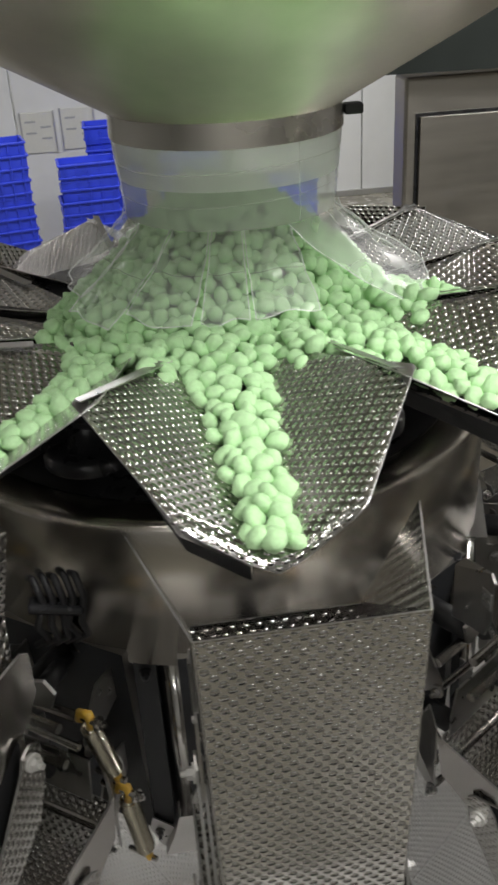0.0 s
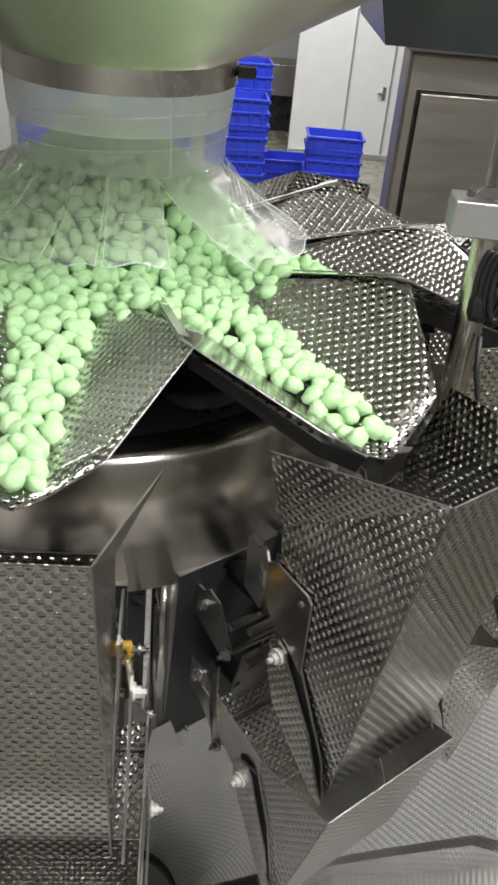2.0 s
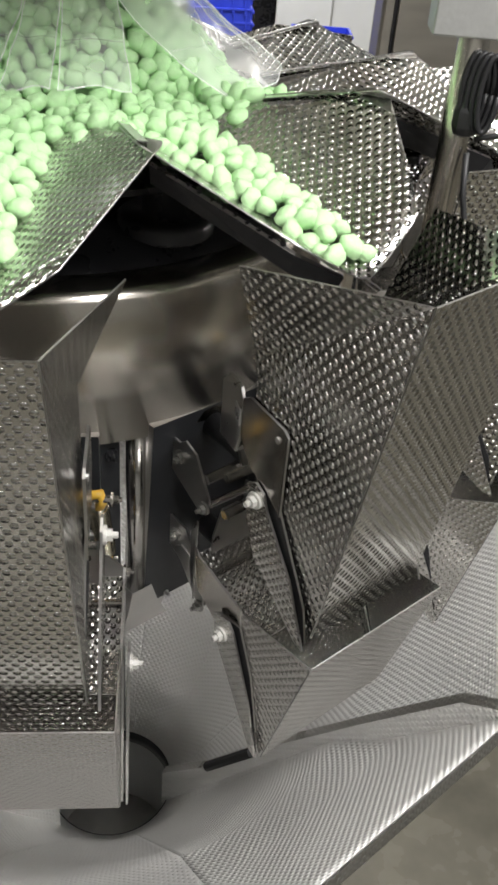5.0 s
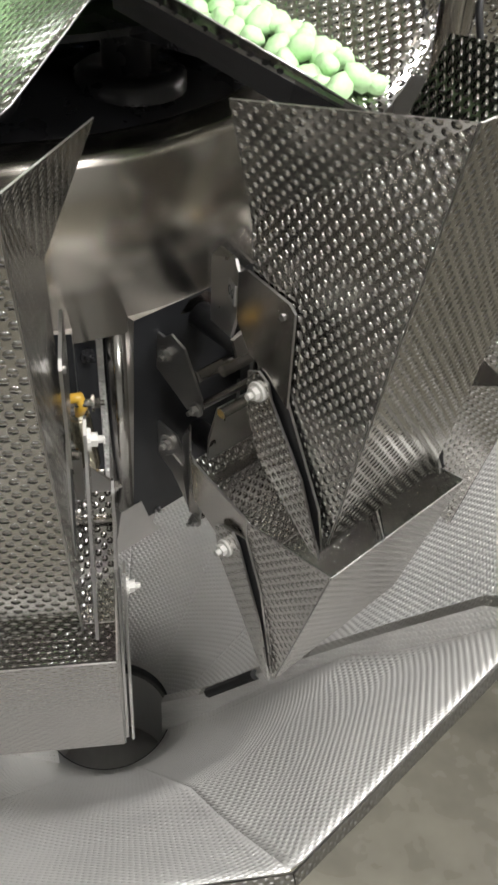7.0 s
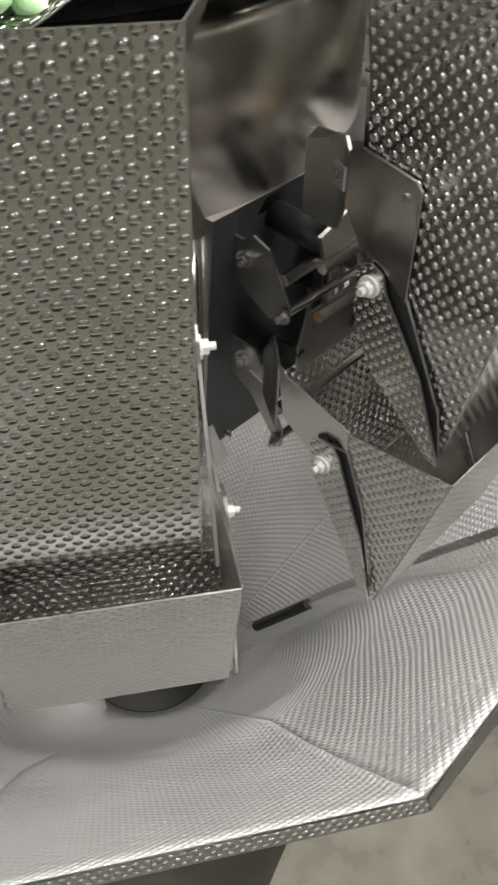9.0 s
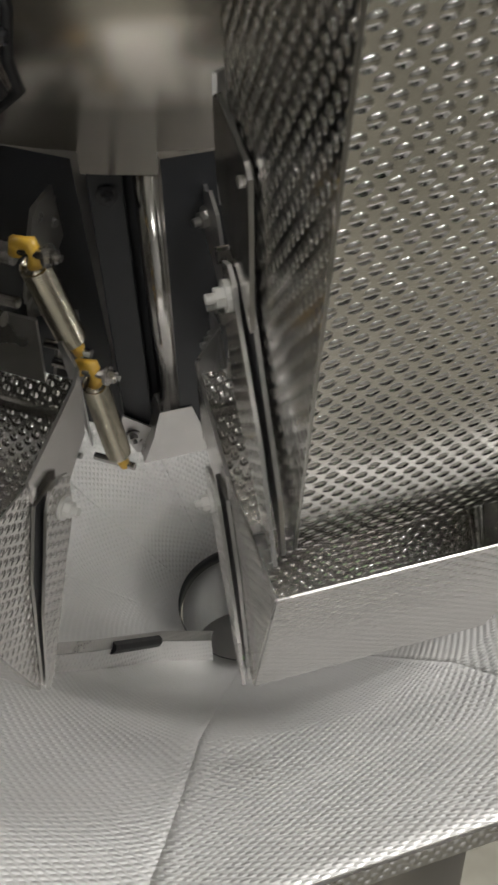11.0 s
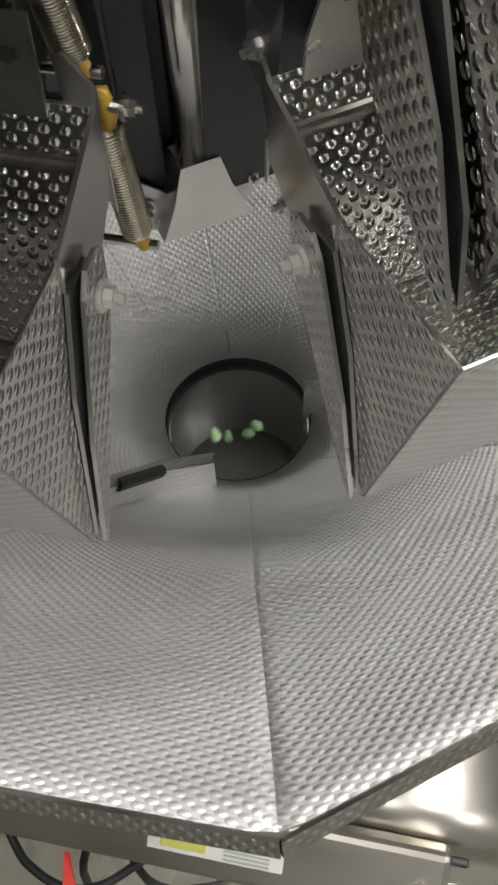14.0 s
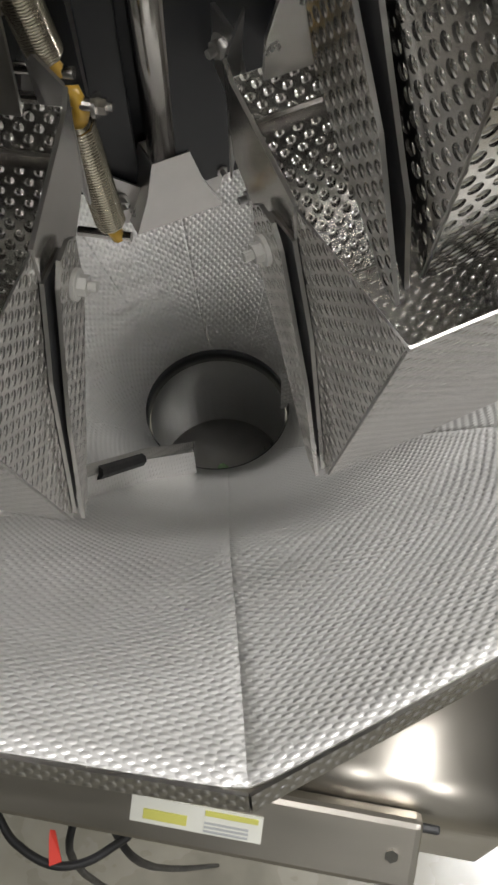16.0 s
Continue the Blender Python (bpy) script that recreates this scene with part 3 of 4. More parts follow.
# ---- candies (heap surface) ----
def candy_mesh(name, rough_seed):
    bm = bmesh.new()
    bmesh.ops.create_icosphere(bm, subdivisions=2, radius=1.0)
    rnd = random.Random(rough_seed)
    off = Vector((rnd.random() * 9, rnd.random() * 9, rnd.random() * 9))
    for v in bm.verts:
        n = noise.noise(v.co * 1.3 + off) * 0.26 + noise.noise(v.co * 2.6 + off) * 0.09
        crease = -0.10 * math.exp(-(v.co.y / 0.25) ** 2) * (1 if v.co.z > 0 else 0.4)
        s = 1 + n + crease
        v.co = Vector((v.co.x * 0.0140 * s, v.co.y * 0.0114 * s, v.co.z * 0.0096 * s))
    for f in bm.faces:
        f.smooth = True
    me = bpy.data.meshes.new(name)
    bm.to_mesh(me)
    bm.free()
    me.materials.append(CANDY)
    return me


HEAP_X = 0.04


def heap_z(x, y):
    """Height of the candy heap: a steep cone that runs out into ten tongues along the pans."""
    r0 = math.hypot(x - HEAP_X, y)
    cone = min(0.572, 0.402 + 0.85 * (0.255 - r0)) if r0 < 0.255 else 0.402 - 0.10 * (r0 - 0.255)
    r = math.hypot(x, y)
    az = math.degrees(math.atan2(x, -y))
    k = round(az / 36) % 10
    d = radians(az - 36 * round(az / 36))
    u, v = r * math.cos(d), r * math.sin(d)
    far = 2 <= k <= 8
    drop = (y + 0.2) * 0.096 if far else 0.0
    if 0.2 < u < (0.36 if k == 2 else 0.606) and k in (0, 1, 2, 9):
        wide = 0.064 - 0.042 * max(0.0, (u - 0.25) / 0.37) ** 0.8
        wide *= 0.5 if k == 9 else 0.8 if k == 0 and u > 0.3 else 0.9
        w = v - 0.020 if k == 9 and u > 0.3 else v
        if abs(w) < wide:
            fill = valley(u) + 0.66 * (math.sqrt(wide * wide + 0.018 ** 2) - 0.018)
            fill += 0.012 * (1 - (w / wide) ** 2)
            fill = max(fill, valley(u) + 0.66 * (math.sqrt(v * v + 0.018 ** 2) - 0.018) + 0.004)
            return max(cone, fill) - drop
    if r < (0.215 if k in (7, 8) else 0.25 if far else 0.27) or (k in (0, 1) and r < 0.345 and abs(v) > 0.25 * u - 0.01):
        wing = valley(u) + 0.66 * max(0.0, abs(v) - 0.01)
        return (max(cone, wing - 0.006) if r > 0.25 else cone) - drop
    return None


def candies():
    heap = thing("candy_heap", (0, 0, 0.40), 0, "heap of pale green sugar-coated candies spreading down the pans", "candies")
    meshes = [candy_mesh("candy", s) for s in range(6)]
    rnd = random.Random(4)
    spots = []
    cell = {}
    for attempt in range(200000):
        r = 0.625 * math.sqrt(rnd.random())
        a = rnd.uniform(0, 360)
        x, y = r * math.sin(radians(a)), -r * math.cos(radians(a))
        z = heap_z(x, y)
        if z is None:
            continue
        z += rnd.uniform(-0.003, 0.003) - (0.011 if attempt % 3 == 2 and r < 0.28 else 0.0)
        c = (int(x // 0.017), int(y // 0.017), int(z // 0.017))
        p = Vector((x, y, z))
        if any((p - q).length < 0.0158 for i in (-1, 0, 1) for j in (-1, 0, 1) for l in (-1, 0, 1) for q in cell.get((c[0] + i, c[1] + j, c[2] + l), ())):
            continue
        cell.setdefault(c, []).append(p)
        spots.append(p)
    near = sorted(spots, key=lambda p: p.y - 0.25 * p.x)[:300]
    chosen = {tuple(p) for p in near}
    shapes = []
    for me in meshes:
        co = np.array([v.co[:] for v in me.vertices])
        shapes.append((co, np.array([p.vertices[:] for p in me.polygons])))
    verts, faces, count = [], [], 0
    for p in spots:
        m = Matrix.LocRotScale(p, Euler((rnd.gauss(0, 0.6), rnd.gauss(0, 0.6), rnd.uniform(0, 6.28))), Vector((1, 1, 1)) * rnd.uniform(0.88, 1.14))
        i = rnd.randrange(6)
        if tuple(p) in chosen:
            ob = new("candy", meshes[i])
            ob.parent = heap
            ob.matrix_basis = Matrix.Translation(-BASE[heap]) @ m
        else:
            mm = np.array(m)
            co, fa = shapes[i]
            verts.append(co @ mm[:3, :3].T + mm[:3, 3] - np.array(BASE[heap]))
            faces.append(fa + count)
            count += len(co)
    me = bpy.data.meshes.new("candy_rest")
    me.from_pydata(np.concatenate(verts).tolist(), [], np.concatenate(faces).tolist())
    me.shade_smooth()
    me.materials.append(CANDY)
    ob = new("candy_rest", me)
    ob.parent = heap
    ob["kind"] = "stuff"
    # core under the loose candies
    # added plate; its near-black colour stands in for shade below the pans
    bm = lathe(bmesh.new(), [(0.001, 0.371), (0.355, 0.371), (0.355, 0.364), (0.001, 0.364)], 48)
    part("spreader_plate", bm, LID, heap, "added near-black plate for the shade under the candies")
    prof = [(0.001, 0.557), (0.035, 0.555), (0.225, 0.405), (0.22, 0.385), (0.001, 0.385)]
    part("dispersion_cone", lathe(bmesh.new(), prof, 48, (HEAP_X, 0)), CANDY, heap, smooth=True)


candies()


# ---- plastic skirt under the hopper ----
def skirt():
    s = thing("plastic_skirt", (HX, HY, 0.40), 0, "clear plastic skirt cut into flaps over the candies", "skirt")
    sleeve = [(0.1535, 0.640), (0.1525, 0.61), (0.150, 0.605), (0.151, 0.598), (0.149, 0.58)]
    part("sleeve", lathe(bmesh.new(), sleeve, 64, (HX, HY)), SLEEVE_FILM, s, smooth=True)
    part("lower_sleeve", lathe(bmesh.new(), [(0.1487, 0.581), (0.147, 0.56), (0.1452, 0.531)], 64, (HX, HY)), LOOSE_FILM, s, smooth=True)
    # each flap: its sweep at the neck, its sweep at the hem, hem radius and hem height
    flaps = [((-178, -142), (-176, -146), 0.225, 0.44), ((-141, -100), (-142, -106), 0.225, 0.44), ((-99, -63), (-100, -68), 0.235, 0.437),
             ((-62, -39), (-65, -45), 0.258, 0.430), ((-38, -18), (-43, -20), 0.238, 0.436), ((-17, -2), (-18, -3), 0.232, 0.438),
             ((-1, 24), (-1, 20), 0.228, 0.440), ((22, 83), (45, 90), 0.272, 0.424), ((84, 128), (90, 124), 0.235, 0.437), ((130, 180), (132, 178), 0.225, 0.44)]
    for n, ((a0, a1), (b0, b1), rb, zb) in enumerate(flaps):
        def film_pt(i, f, out=0.0):
            az = radians(a0 + (a1 - a0) * i + (b0 - a0 + (b1 - b0 - a1 + a0) * i) * f)
            bow = 0.004 * math.sin(i * 9.0 + n) * f + 0.003 * math.sin(f * 14 + i * 3 + n) + (0.003 * math.sin(i * 17 + f * 4) if n == 7 else 0.0)
            r = 0.1455 + (rb - 0.1455) * f ** 1.25 + bow + out
            return (HX + r * math.sin(az), HY - r * math.cos(az), 0.532 - (0.525 - zb) * f + 0.004 * math.sin(i * 5 + n * 2) * f)

        bm = bmesh.new()
        grid = [[bm.verts.new(film_pt(i / 10, j / 14)) for i in range(11)] for j in range(15)]
        for j in range(14):
            for i in range(10):
                bm.faces.new((grid[j][i], grid[j][i + 1], grid[j + 1][i + 1], grid[j + 1][i]))
        fl = part("flap", bm, WIDE_FILM if n == 7 else FILM, s, smooth=True)
        for i in (0.0, 1.0):
            part("flap_edge", sweep(bmesh.new(), [film_pt(i, j / 12) for j in range(13)], 0.0007, 5), FILM_EDGE, fl)
        part("hem", sweep(bmesh.new(), [film_pt(i / 10, 1.0) for i in range(11)], 0.0007, 5), FILM_EDGE, fl)
        part("crease", sweep(bmesh.new(), [film_pt(i / 10, 0.52 + 0.03 * math.sin(n), 0.0005) for i in range(11)], 0.0006, 5), FILM, fl)
    for z, r in ((0.604, 0.1518), (0.563, 0.1482)):
        pts = [(HX + r * math.sin(radians(a)), HY - r * math.cos(radians(a)), z + 0.004 * math.sin(radians(a * 2))) for a in range(0, 365, 10)]
        part("seam", sweep(bmesh.new(), pts, 0.0009, 5), FILM, s)
    part("overlap_seam", sweep(bmesh.new(), [(HX + 0.1535 * math.sin(radians(28)), HY - 0.1535 * math.cos(radians(28)), 0.64), (HX + 0.146 * math.sin(radians(30)), HY - 0.146 * math.cos(radians(30)), 0.53)], 0.0012, 5), FILM, s)
    for pane in s.children_recursive:
        pane.visible_shadow = False


skirt()


# ---- springs, latches and small parts of the actuators ----
def coil(p0, p1, r, turns):
    p0, p1 = Vector(p0), Vector(p1)
    d = (p1 - p0)
    a = d.orthogonal().normalized()
    b = d.normalized().cross(a)
    n = turns * 10
    return [p0 + d * (i / n) + (a * math.cos(i * 0.6283) + b * math.sin(i * 0.6283)) * r for i in range(n + 1)]


def spring_pair():
    for name, top, end in (("upper", (0.098, -0.488, 0.062), (0.106, -0.462, -0.052)), ("lower", (0.110, -0.455, -0.085), (0.112, -0.432, -0.228))):
        sp = thing("tension_spring", end, 0, "steel tension spring with amber end hooks beside the buckets", "spring", "tension springs")
        t, e = Vector(top), Vector(end)
        part("coil", sweep(bmesh.new(), coil(t.lerp(e, 0.13), t.lerp(e, 0.90), 0.0112, 38), 0.0015, 5), BRASS, sp, smooth=True)
        part("core", rod(bmesh.new(), t.lerp(e, 0.13), t.lerp(e, 0.9), 0.0092, seg=14), BRASS, sp, smooth=True)
        hook = [t.lerp(e, 0.15), t.lerp(e, 0.04) + Vector((0.006, 0, 0)), t + Vector((0.004, 0, 0.008)), t + Vector((-0.008, 0, 0.006)), t + Vector((-0.010, 0, -0.004))]
        part("hook", sweep(bmesh.new(), hook, 0.0062, 8), YELLOW, sp, "amber end hook", True)
        part("hook", sweep(bmesh.new(), [t.lerp(e, 0.88), t.lerp(e, 0.97), e + Vector((0.004, 0, -0.006))], 0.0058, 8), YELLOW, sp, "amber end hook", True)
        bm = rod(bmesh.new(), t + Vector((-0.035, 0, 0)), t + Vector((0.020, 0, 0)), 0.0045)
        part("anchor_pin", hexbolt(bm, t + Vector((0.016, 0, 0)), (1, 0, 0), 0.006, 0.008), POLISHED, sp)
        bm = rod(bmesh.new(), e + Vector((-0.03, 0, -0.004)), e + Vector((0.014, 0, -0.004)), 0.004)
        part("anchor_pin", bm, POLISHED, sp)
        every_head(sp)


spring_pair()


def linkage():
    """Crank, roller and tie bars that work the bucket doors."""
    for z, s in ((0.06, 1), (-0.115, 1)):
        lk = thing("door_linkage", (0.0, -0.43, z - 0.05), 0, "steel crank linkage with a black roller behind the bucket", "linkage", "door linkages")
        part("shaft", rod(bmesh.new(), (0.0, -0.40, z), (0.0, -0.475, z - 0.004), 0.016, seg=18), BLACK, lk, "black drive shaft", True)
        part("roller", rod(bmesh.new(), (0.03, -0.445, z + 0.02), (0.03, -0.475, z + 0.016), 0.012, seg=16), BLACK, lk, smooth=True)
        part("tie_bar", rod(bmesh.new(), (-0.06, -0.47, z - 0.025), (0.075, -0.475, z - 0.018), 0.007), POLISHED, lk)
        part("tie_bar", rod(bmesh.new(), (-0.06, -0.478, z - 0.06), (0.08, -0.49, z - 0.05), 0.005), POLISHED, lk)
        part("crank", outline(bmesh.new(), [(-0.02, -0.478, z + 0.012), (0.035, -0.478, z + 0.03), (0.05, -0.478, z + 0.015), (0.04, -0.478, z - 0.01), (-0.01, -0.478, z - 0.02)], 0.005, (0, -1, 0)), PLAIN, lk)
        for x in (-0.064, 0.08):
            pts = [(x, -0.415, z - 0.0), (x, -0.43, z + 0.012), (x, -0.452, z + 0.004), (x, -0.482, z - 0.05), (x, -0.478, z - 0.072), (x, -0.464, z - 0.06), (x, -0.44, z - 0.03)]
            part("side_link", outline(bmesh.new(), pts, 0.003, (1, 0, 0)), PLAIN, lk)
            part("nut", hexbolt(bmesh.new(), (x - 0.002 if x < 0 else x + 0.004, -0.478, z - 0.062), (-1 if x < 0 else 1, 0, 0), 0.006), PLAIN, lk)
        every_head(lk)


linkage()


def post_feet():
    """Channels and splayed foot brackets of the posts."""
    f = thing("post_bracket", (-0.105, -0.385, -0.27), 0, "folded stainless bracket with ears at the foot of a post", "bracket", "post brackets")
    o = Vector((-0.1, -0.375, 0))
    ring = []
    for z, sx, sy in ((-0.20, 0.015, 0.013), (-0.232, 0.024, 0.016), (-0.262, 0.038, 0.020)):
        ring.append([(o.x + sx * cx, o.y + sy * cy, z) for cx, cy in ((-1, -1), (1, -1), (1, 1), (-1, 1))])
    polys = [[a[i], a[(i + 1) % 4], b[(i + 1) % 4], b[i]] for a, b in zip(ring, ring[1:]) for i in range(4)]
    part("flare", sheet(polys), PLAIN, f)
    for sgn in (-1, 1):
        pts = [(o.x + sgn * 0.02, o.y, -0.235), (o.x + sgn * 0.052, o.y, -0.205), (o.x + sgn * 0.058, o.y, -0.225), (o.x + sgn * 0.044, o.y, -0.262), (o.x + sgn * 0.03, o.y, -0.268)]
        part("ear", outline(bmesh.new(), pts, 0.003, (0, -1, 0)), PLAIN, f)
        part("ear_bolt", hexbolt(bmesh.new(), (o.x + sgn * 0.045, o.y - 0.003, -0.235), (0, -1, 0), 0.005), PLAIN, f)
    for sgn in (-1, 1):
        bm = mould(bmesh.new(), 0.03, 0.012, 0.32, (o.x + sgn * 0.036, o.y + 0.012, -0.075), edge=0.002)
        part("channel", bm, HOUSING, f, "grey painted channel")
        part("channel_screw", hexbolt(bmesh.new(), (o.x + sgn * 0.036, o.y + 0.005, 0.045), (0, -1, 0), 0.006), LID, f)
    every_head(f)


post_feet()


# ---- base frame, shelf, cables ----
def base_frame():
    f = thing("base_frame", (-0.3, -0.74, -0.86), 0, "stainless base beam with a warning label under the chute rim", "frame")
    a, b = Vector((-0.706, -0.4325, -0.80)), Vector((-0.076, -0.887, -0.80))
    d = (b - a).normalized()
    yaw = math.degrees(math.atan2(d.y, d.x))
    mid = (a + b) / 2
    part("beam", mould(bmesh.new(), (b - a).length, 0.03, 0.085, mid, (-50, 0, yaw), 0.008), CABINET, f)
    nrm = Vector((d.y * 0.64, -d.x * 0.64, 0.77))
    up = Vector((-d.y * 0.77, d.x * 0.77, 0.64))
    lab = a.lerp(b, 0.68) + nrm * 0.016
    la = part("label", mould(bmesh.new(), 0.15, 0.002, 0.032, lab, (-50, 0, yaw), 0), LABEL_WHITE, f, "worn white and yellow warning label")
    part("yellow_strip", mould(bmesh.new(), 0.05, 0.002, 0.012, lab + nrm * 0.0015 - d * 0.035 - up * 0.004, (-50, 0, yaw), 0), LABEL_YELLOW, la)
    part("yellow_strip", mould(bmesh.new(), 0.06, 0.002, 0.006, lab + nrm * 0.0015 + d * 0.04 + up * 0.01, (-50, 0, yaw), 0), LABEL_YELLOW, la)
    for k in range(3):
        part("print_bar", mould(bmesh.new(), 0.05, 0.002, 0.002, lab + nrm * 0.0015 + d * 0.035 - up * (0.002 + 0.005 * k), (-50, 0, yaw), 0), FAINT_INK, la)
    # housing with a rounded front edge, behind the end of the beam
    s = thing("side_shelf", (0.0, -0.75, -1.0), 0, "bright stainless housing top with a rounded front edge", "shelf")
    back = Vector((-d.y, d.x, 0))
    foot = Vector((-0.199, -0.767, 0)) + back * 0.004
    prof = [(0.36, -0.763), (0.09, -0.766)] + [(0.05 - 0.05 * math.sin(q), -0.816 + 0.05 * math.cos(q)) for q in [radians(11 * i) for i in range(9)]] + [(0.0, -0.86), (0.0, -1.0)]
    bm = bmesh.new()
    rows = [[bm.verts.new(foot + d * along + back * (min(n, deep) if n > 0.1 else n) + Vector((0, 0, z))) for n, z in prof] for along, deep in ((-0.02, 0.21), (0.12, 0.27), (0.267, 0.34))]
    for r0, r1 in zip(rows, rows[1:]):
        for j in range(len(prof) - 1):
            bm.faces.new((r0[j], r0[j + 1], r1[j + 1], r1[j]))
    bmesh.ops.recalc_face_normals(bm, faces=bm.faces[:])
    bmesh.ops.solidify(bm, geom=bm.faces[:], thickness=0.003)
    part("top", bm, CABINET, s, smooth=True)
    part("slot", mould(bmesh.new(), 0.2, 0.010, 0.008, foot + d * 0.09 - back * 0.006 + Vector((0, 0, -0.785)), (0, 0, yaw), 0.003), BLACK, s, "dark slot above the beam")
    part("end_bolt", rod(bmesh.new(), b - d * 0.03 + nrm * 0.012, b - d * 0.03 + nrm * 0.019, 0.008, seg=6), POLISHED, f)


base_frame()


def under_leg():
    l = thing("machine_leg", (0.12, -0.5, FLOOR), 0, "square stainless leg under the chute", "leg")
    part("column", mould(bmesh.new(), 0.10, 0.10, -1.02 - FLOOR, (0.13, -0.5, (FLOOR - 1.02) / 2), (0, 0, 20), 0.006), CABINET, l)
    part("cap", mould(bmesh.new(), 0.16, 0.14, 0.012, (0.13, -0.5, -1.012), (0, 0, 20), 0.003), PLAIN, l)


under_leg()


def cables():
    runs = ([(-0.53, -0.45, -1.0), (-0.526, -0.593, -1.03), (-0.51, -0.642, -1.03), (-0.479, -0.679, -1.03), (-0.44, -0.694, -1.03), (-0.399, -0.692, -1.03), (-0.367, -0.683, -1.03), (-0.33, -0.64, -1.0)],
            [(-0.42, -0.60, -0.9), (-0.435, -0.624, -1.05), (-0.478, -0.66, -1.3), (-0.5, -0.6, -2.89)],
            [(-0.40, -0.63, -0.9), (-0.394, -0.66, -1.05), (-0.374, -0.70, -1.3), (-0.28, -0.55, -2.89)])
    for pts in runs:
        smooth_pts = []
        for i in range(len(pts) - 1):
            p0, p1, p2, p3 = (Vector(pts[max(0, min(len(pts) - 1, i + j))]) for j in (-1, 0, 1, 2))
            for q in range(6):
                t = q / 6
                smooth_pts.append(0.5 * (2 * p1 + (p2 - p0) * t + (2 * p0 - 5 * p1 + 4 * p2 - p3) * t * t + (3 * p1 - p0 - 3 * p2 + p3) * t ** 3))
        smooth_pts.append(Vector(pts[-1]))
        lone("cable", sweep(bmesh.new(), smooth_pts, 0.006, 8), BLACK, "black cable hanging under the machine frame", "cable", "cables", smooth=True)
    bm = outline(bmesh.new(), [(-0.483, -0.680, -1.02), (-0.466, -0.682, -1.02), (-0.458, -0.646, -1.0), (-0.464, -0.642, -1.0), (-0.470, -0.652, -1.005)], 0.004, (0, 0, 1))
    lone("cable_tag", bm, RED, "red plastic tag hanging on a cable", "tag")


cables()


# ---- sensor pole with clamp block and cable ----
def sensor_pole():
    px, py = 0.478, -0.336
    p = thing("sensor_pole", (px, py, -0.3), 0, "round stainless sensor pole with an aluminium clamp block", "pole")
    part("tube", rod(bmesh.new(), (px, py, -0.3), (px, py, 1.3), 0.0165, seg=24), BRUSHED, p, smooth=True)
    blk = part("clamp_block", mould(bmesh.new(), 0.086, 0.045, 0.04, (px - 0.004, py, 0.574), (0, 0, -6), 0.002), MATT_STEEL, p, "aluminium clamp block")
    for dx in (-0.02, 0.022):
        bm = rod(bmesh.new(), (px - 0.012 + dx, py - 0.012, 0.598), (px - 0.012 + dx, py - 0.012, 0.606), 0.006, seg=6)
        part("screw", bm, PLAIN, blk)
    part("knob", rod(bmesh.new(), (px + 0.05, py - 0.004, 0.575), (px + 0.085, py - 0.004, 0.575), 0.017, 0.014, 18), BLACK, p, "black clamp knob")
    part("wing", outline(bmesh.new(), [(px - 0.035, py - 0.02, 0.6), (px + 0.01, py - 0.02, 0.6), (px + 0.002, py - 0.02, 0.612), (px - 0.025, py - 0.02, 0.611)], 0.004, (0, -1, 0)), PLAIN, p)
    for k in range(4):
        pts = [(px + 0.010 * math.cos(a) + 0.002 + 0.005 * k, py - 0.018 - 0.004 * k, 0.503 + 0.038 * math.sin(a)) for a in [math.pi * 2 * i / 20 for i in range(21)]]
        part("cable_coil", sweep(bmesh.new(), pts, 0.0035, 6), BLACK, p, "coiled black cable", True)
    part("cable_knot", mould(bmesh.new(), 0.03, 0.026, 0.04, (px + 0.004, py - 0.015, 0.475), (0, 0, 0), 0.012), BLACK, p)
    pts = [(px + 0.01, py - 0.02, 0.44), (px + 0.012, py - 0.03, 0.40), (px + 0.02, py - 0.04, 0.36), (px + 0.05, py - 0.05, 0.32), (px + 0.1, py - 0.05, 0.30)]
    part("cable_tail", sweep(bmesh.new(), pts, 0.0035, 6), BLACK, p, smooth=True)
    pts = [(px + 0.015, py - 0.02, 0.455), (px + 0.05, py - 0.02, 0.462), (px + 0.1, py - 0.01, 0.455), (px + 0.2, py, 0.44)]
    part("cable_tail", sweep(bmesh.new(), pts, 0.0035, 6), BLACK, p, smooth=True)


sensor_pole()


def cable_bundle():
    """Bunched black sensor leads on the drum beside a bucket."""
    c = thing("cable_bundle", (-0.22, -0.44, 0.17), 0, "bunched black sensor leads tied beside the drum", "cable")
    for i in range(5):
        x = -0.245 + 0.011 * i
        pts = [(x, -0.425, 0.25 + 0.006 * (i % 2)), (x + 0.008, -0.45, 0.265), (x + 0.014, -0.45, 0.235), (x + 0.004 + 0.004 * (i % 3), -0.455, 0.205), (x + 0.012, -0.445, 0.18), (x - 0.004, -0.435, 0.165)]
        part("lead", sweep(bmesh.new(), pts, 0.0042, 7), BLACK, c, smooth=True)
    part("tie", mould(bmesh.new(), 0.06, 0.022, 0.012, (-0.218, -0.448, 0.225), (0, 12, 0), 0.004), LID, c)


cable_bundle()


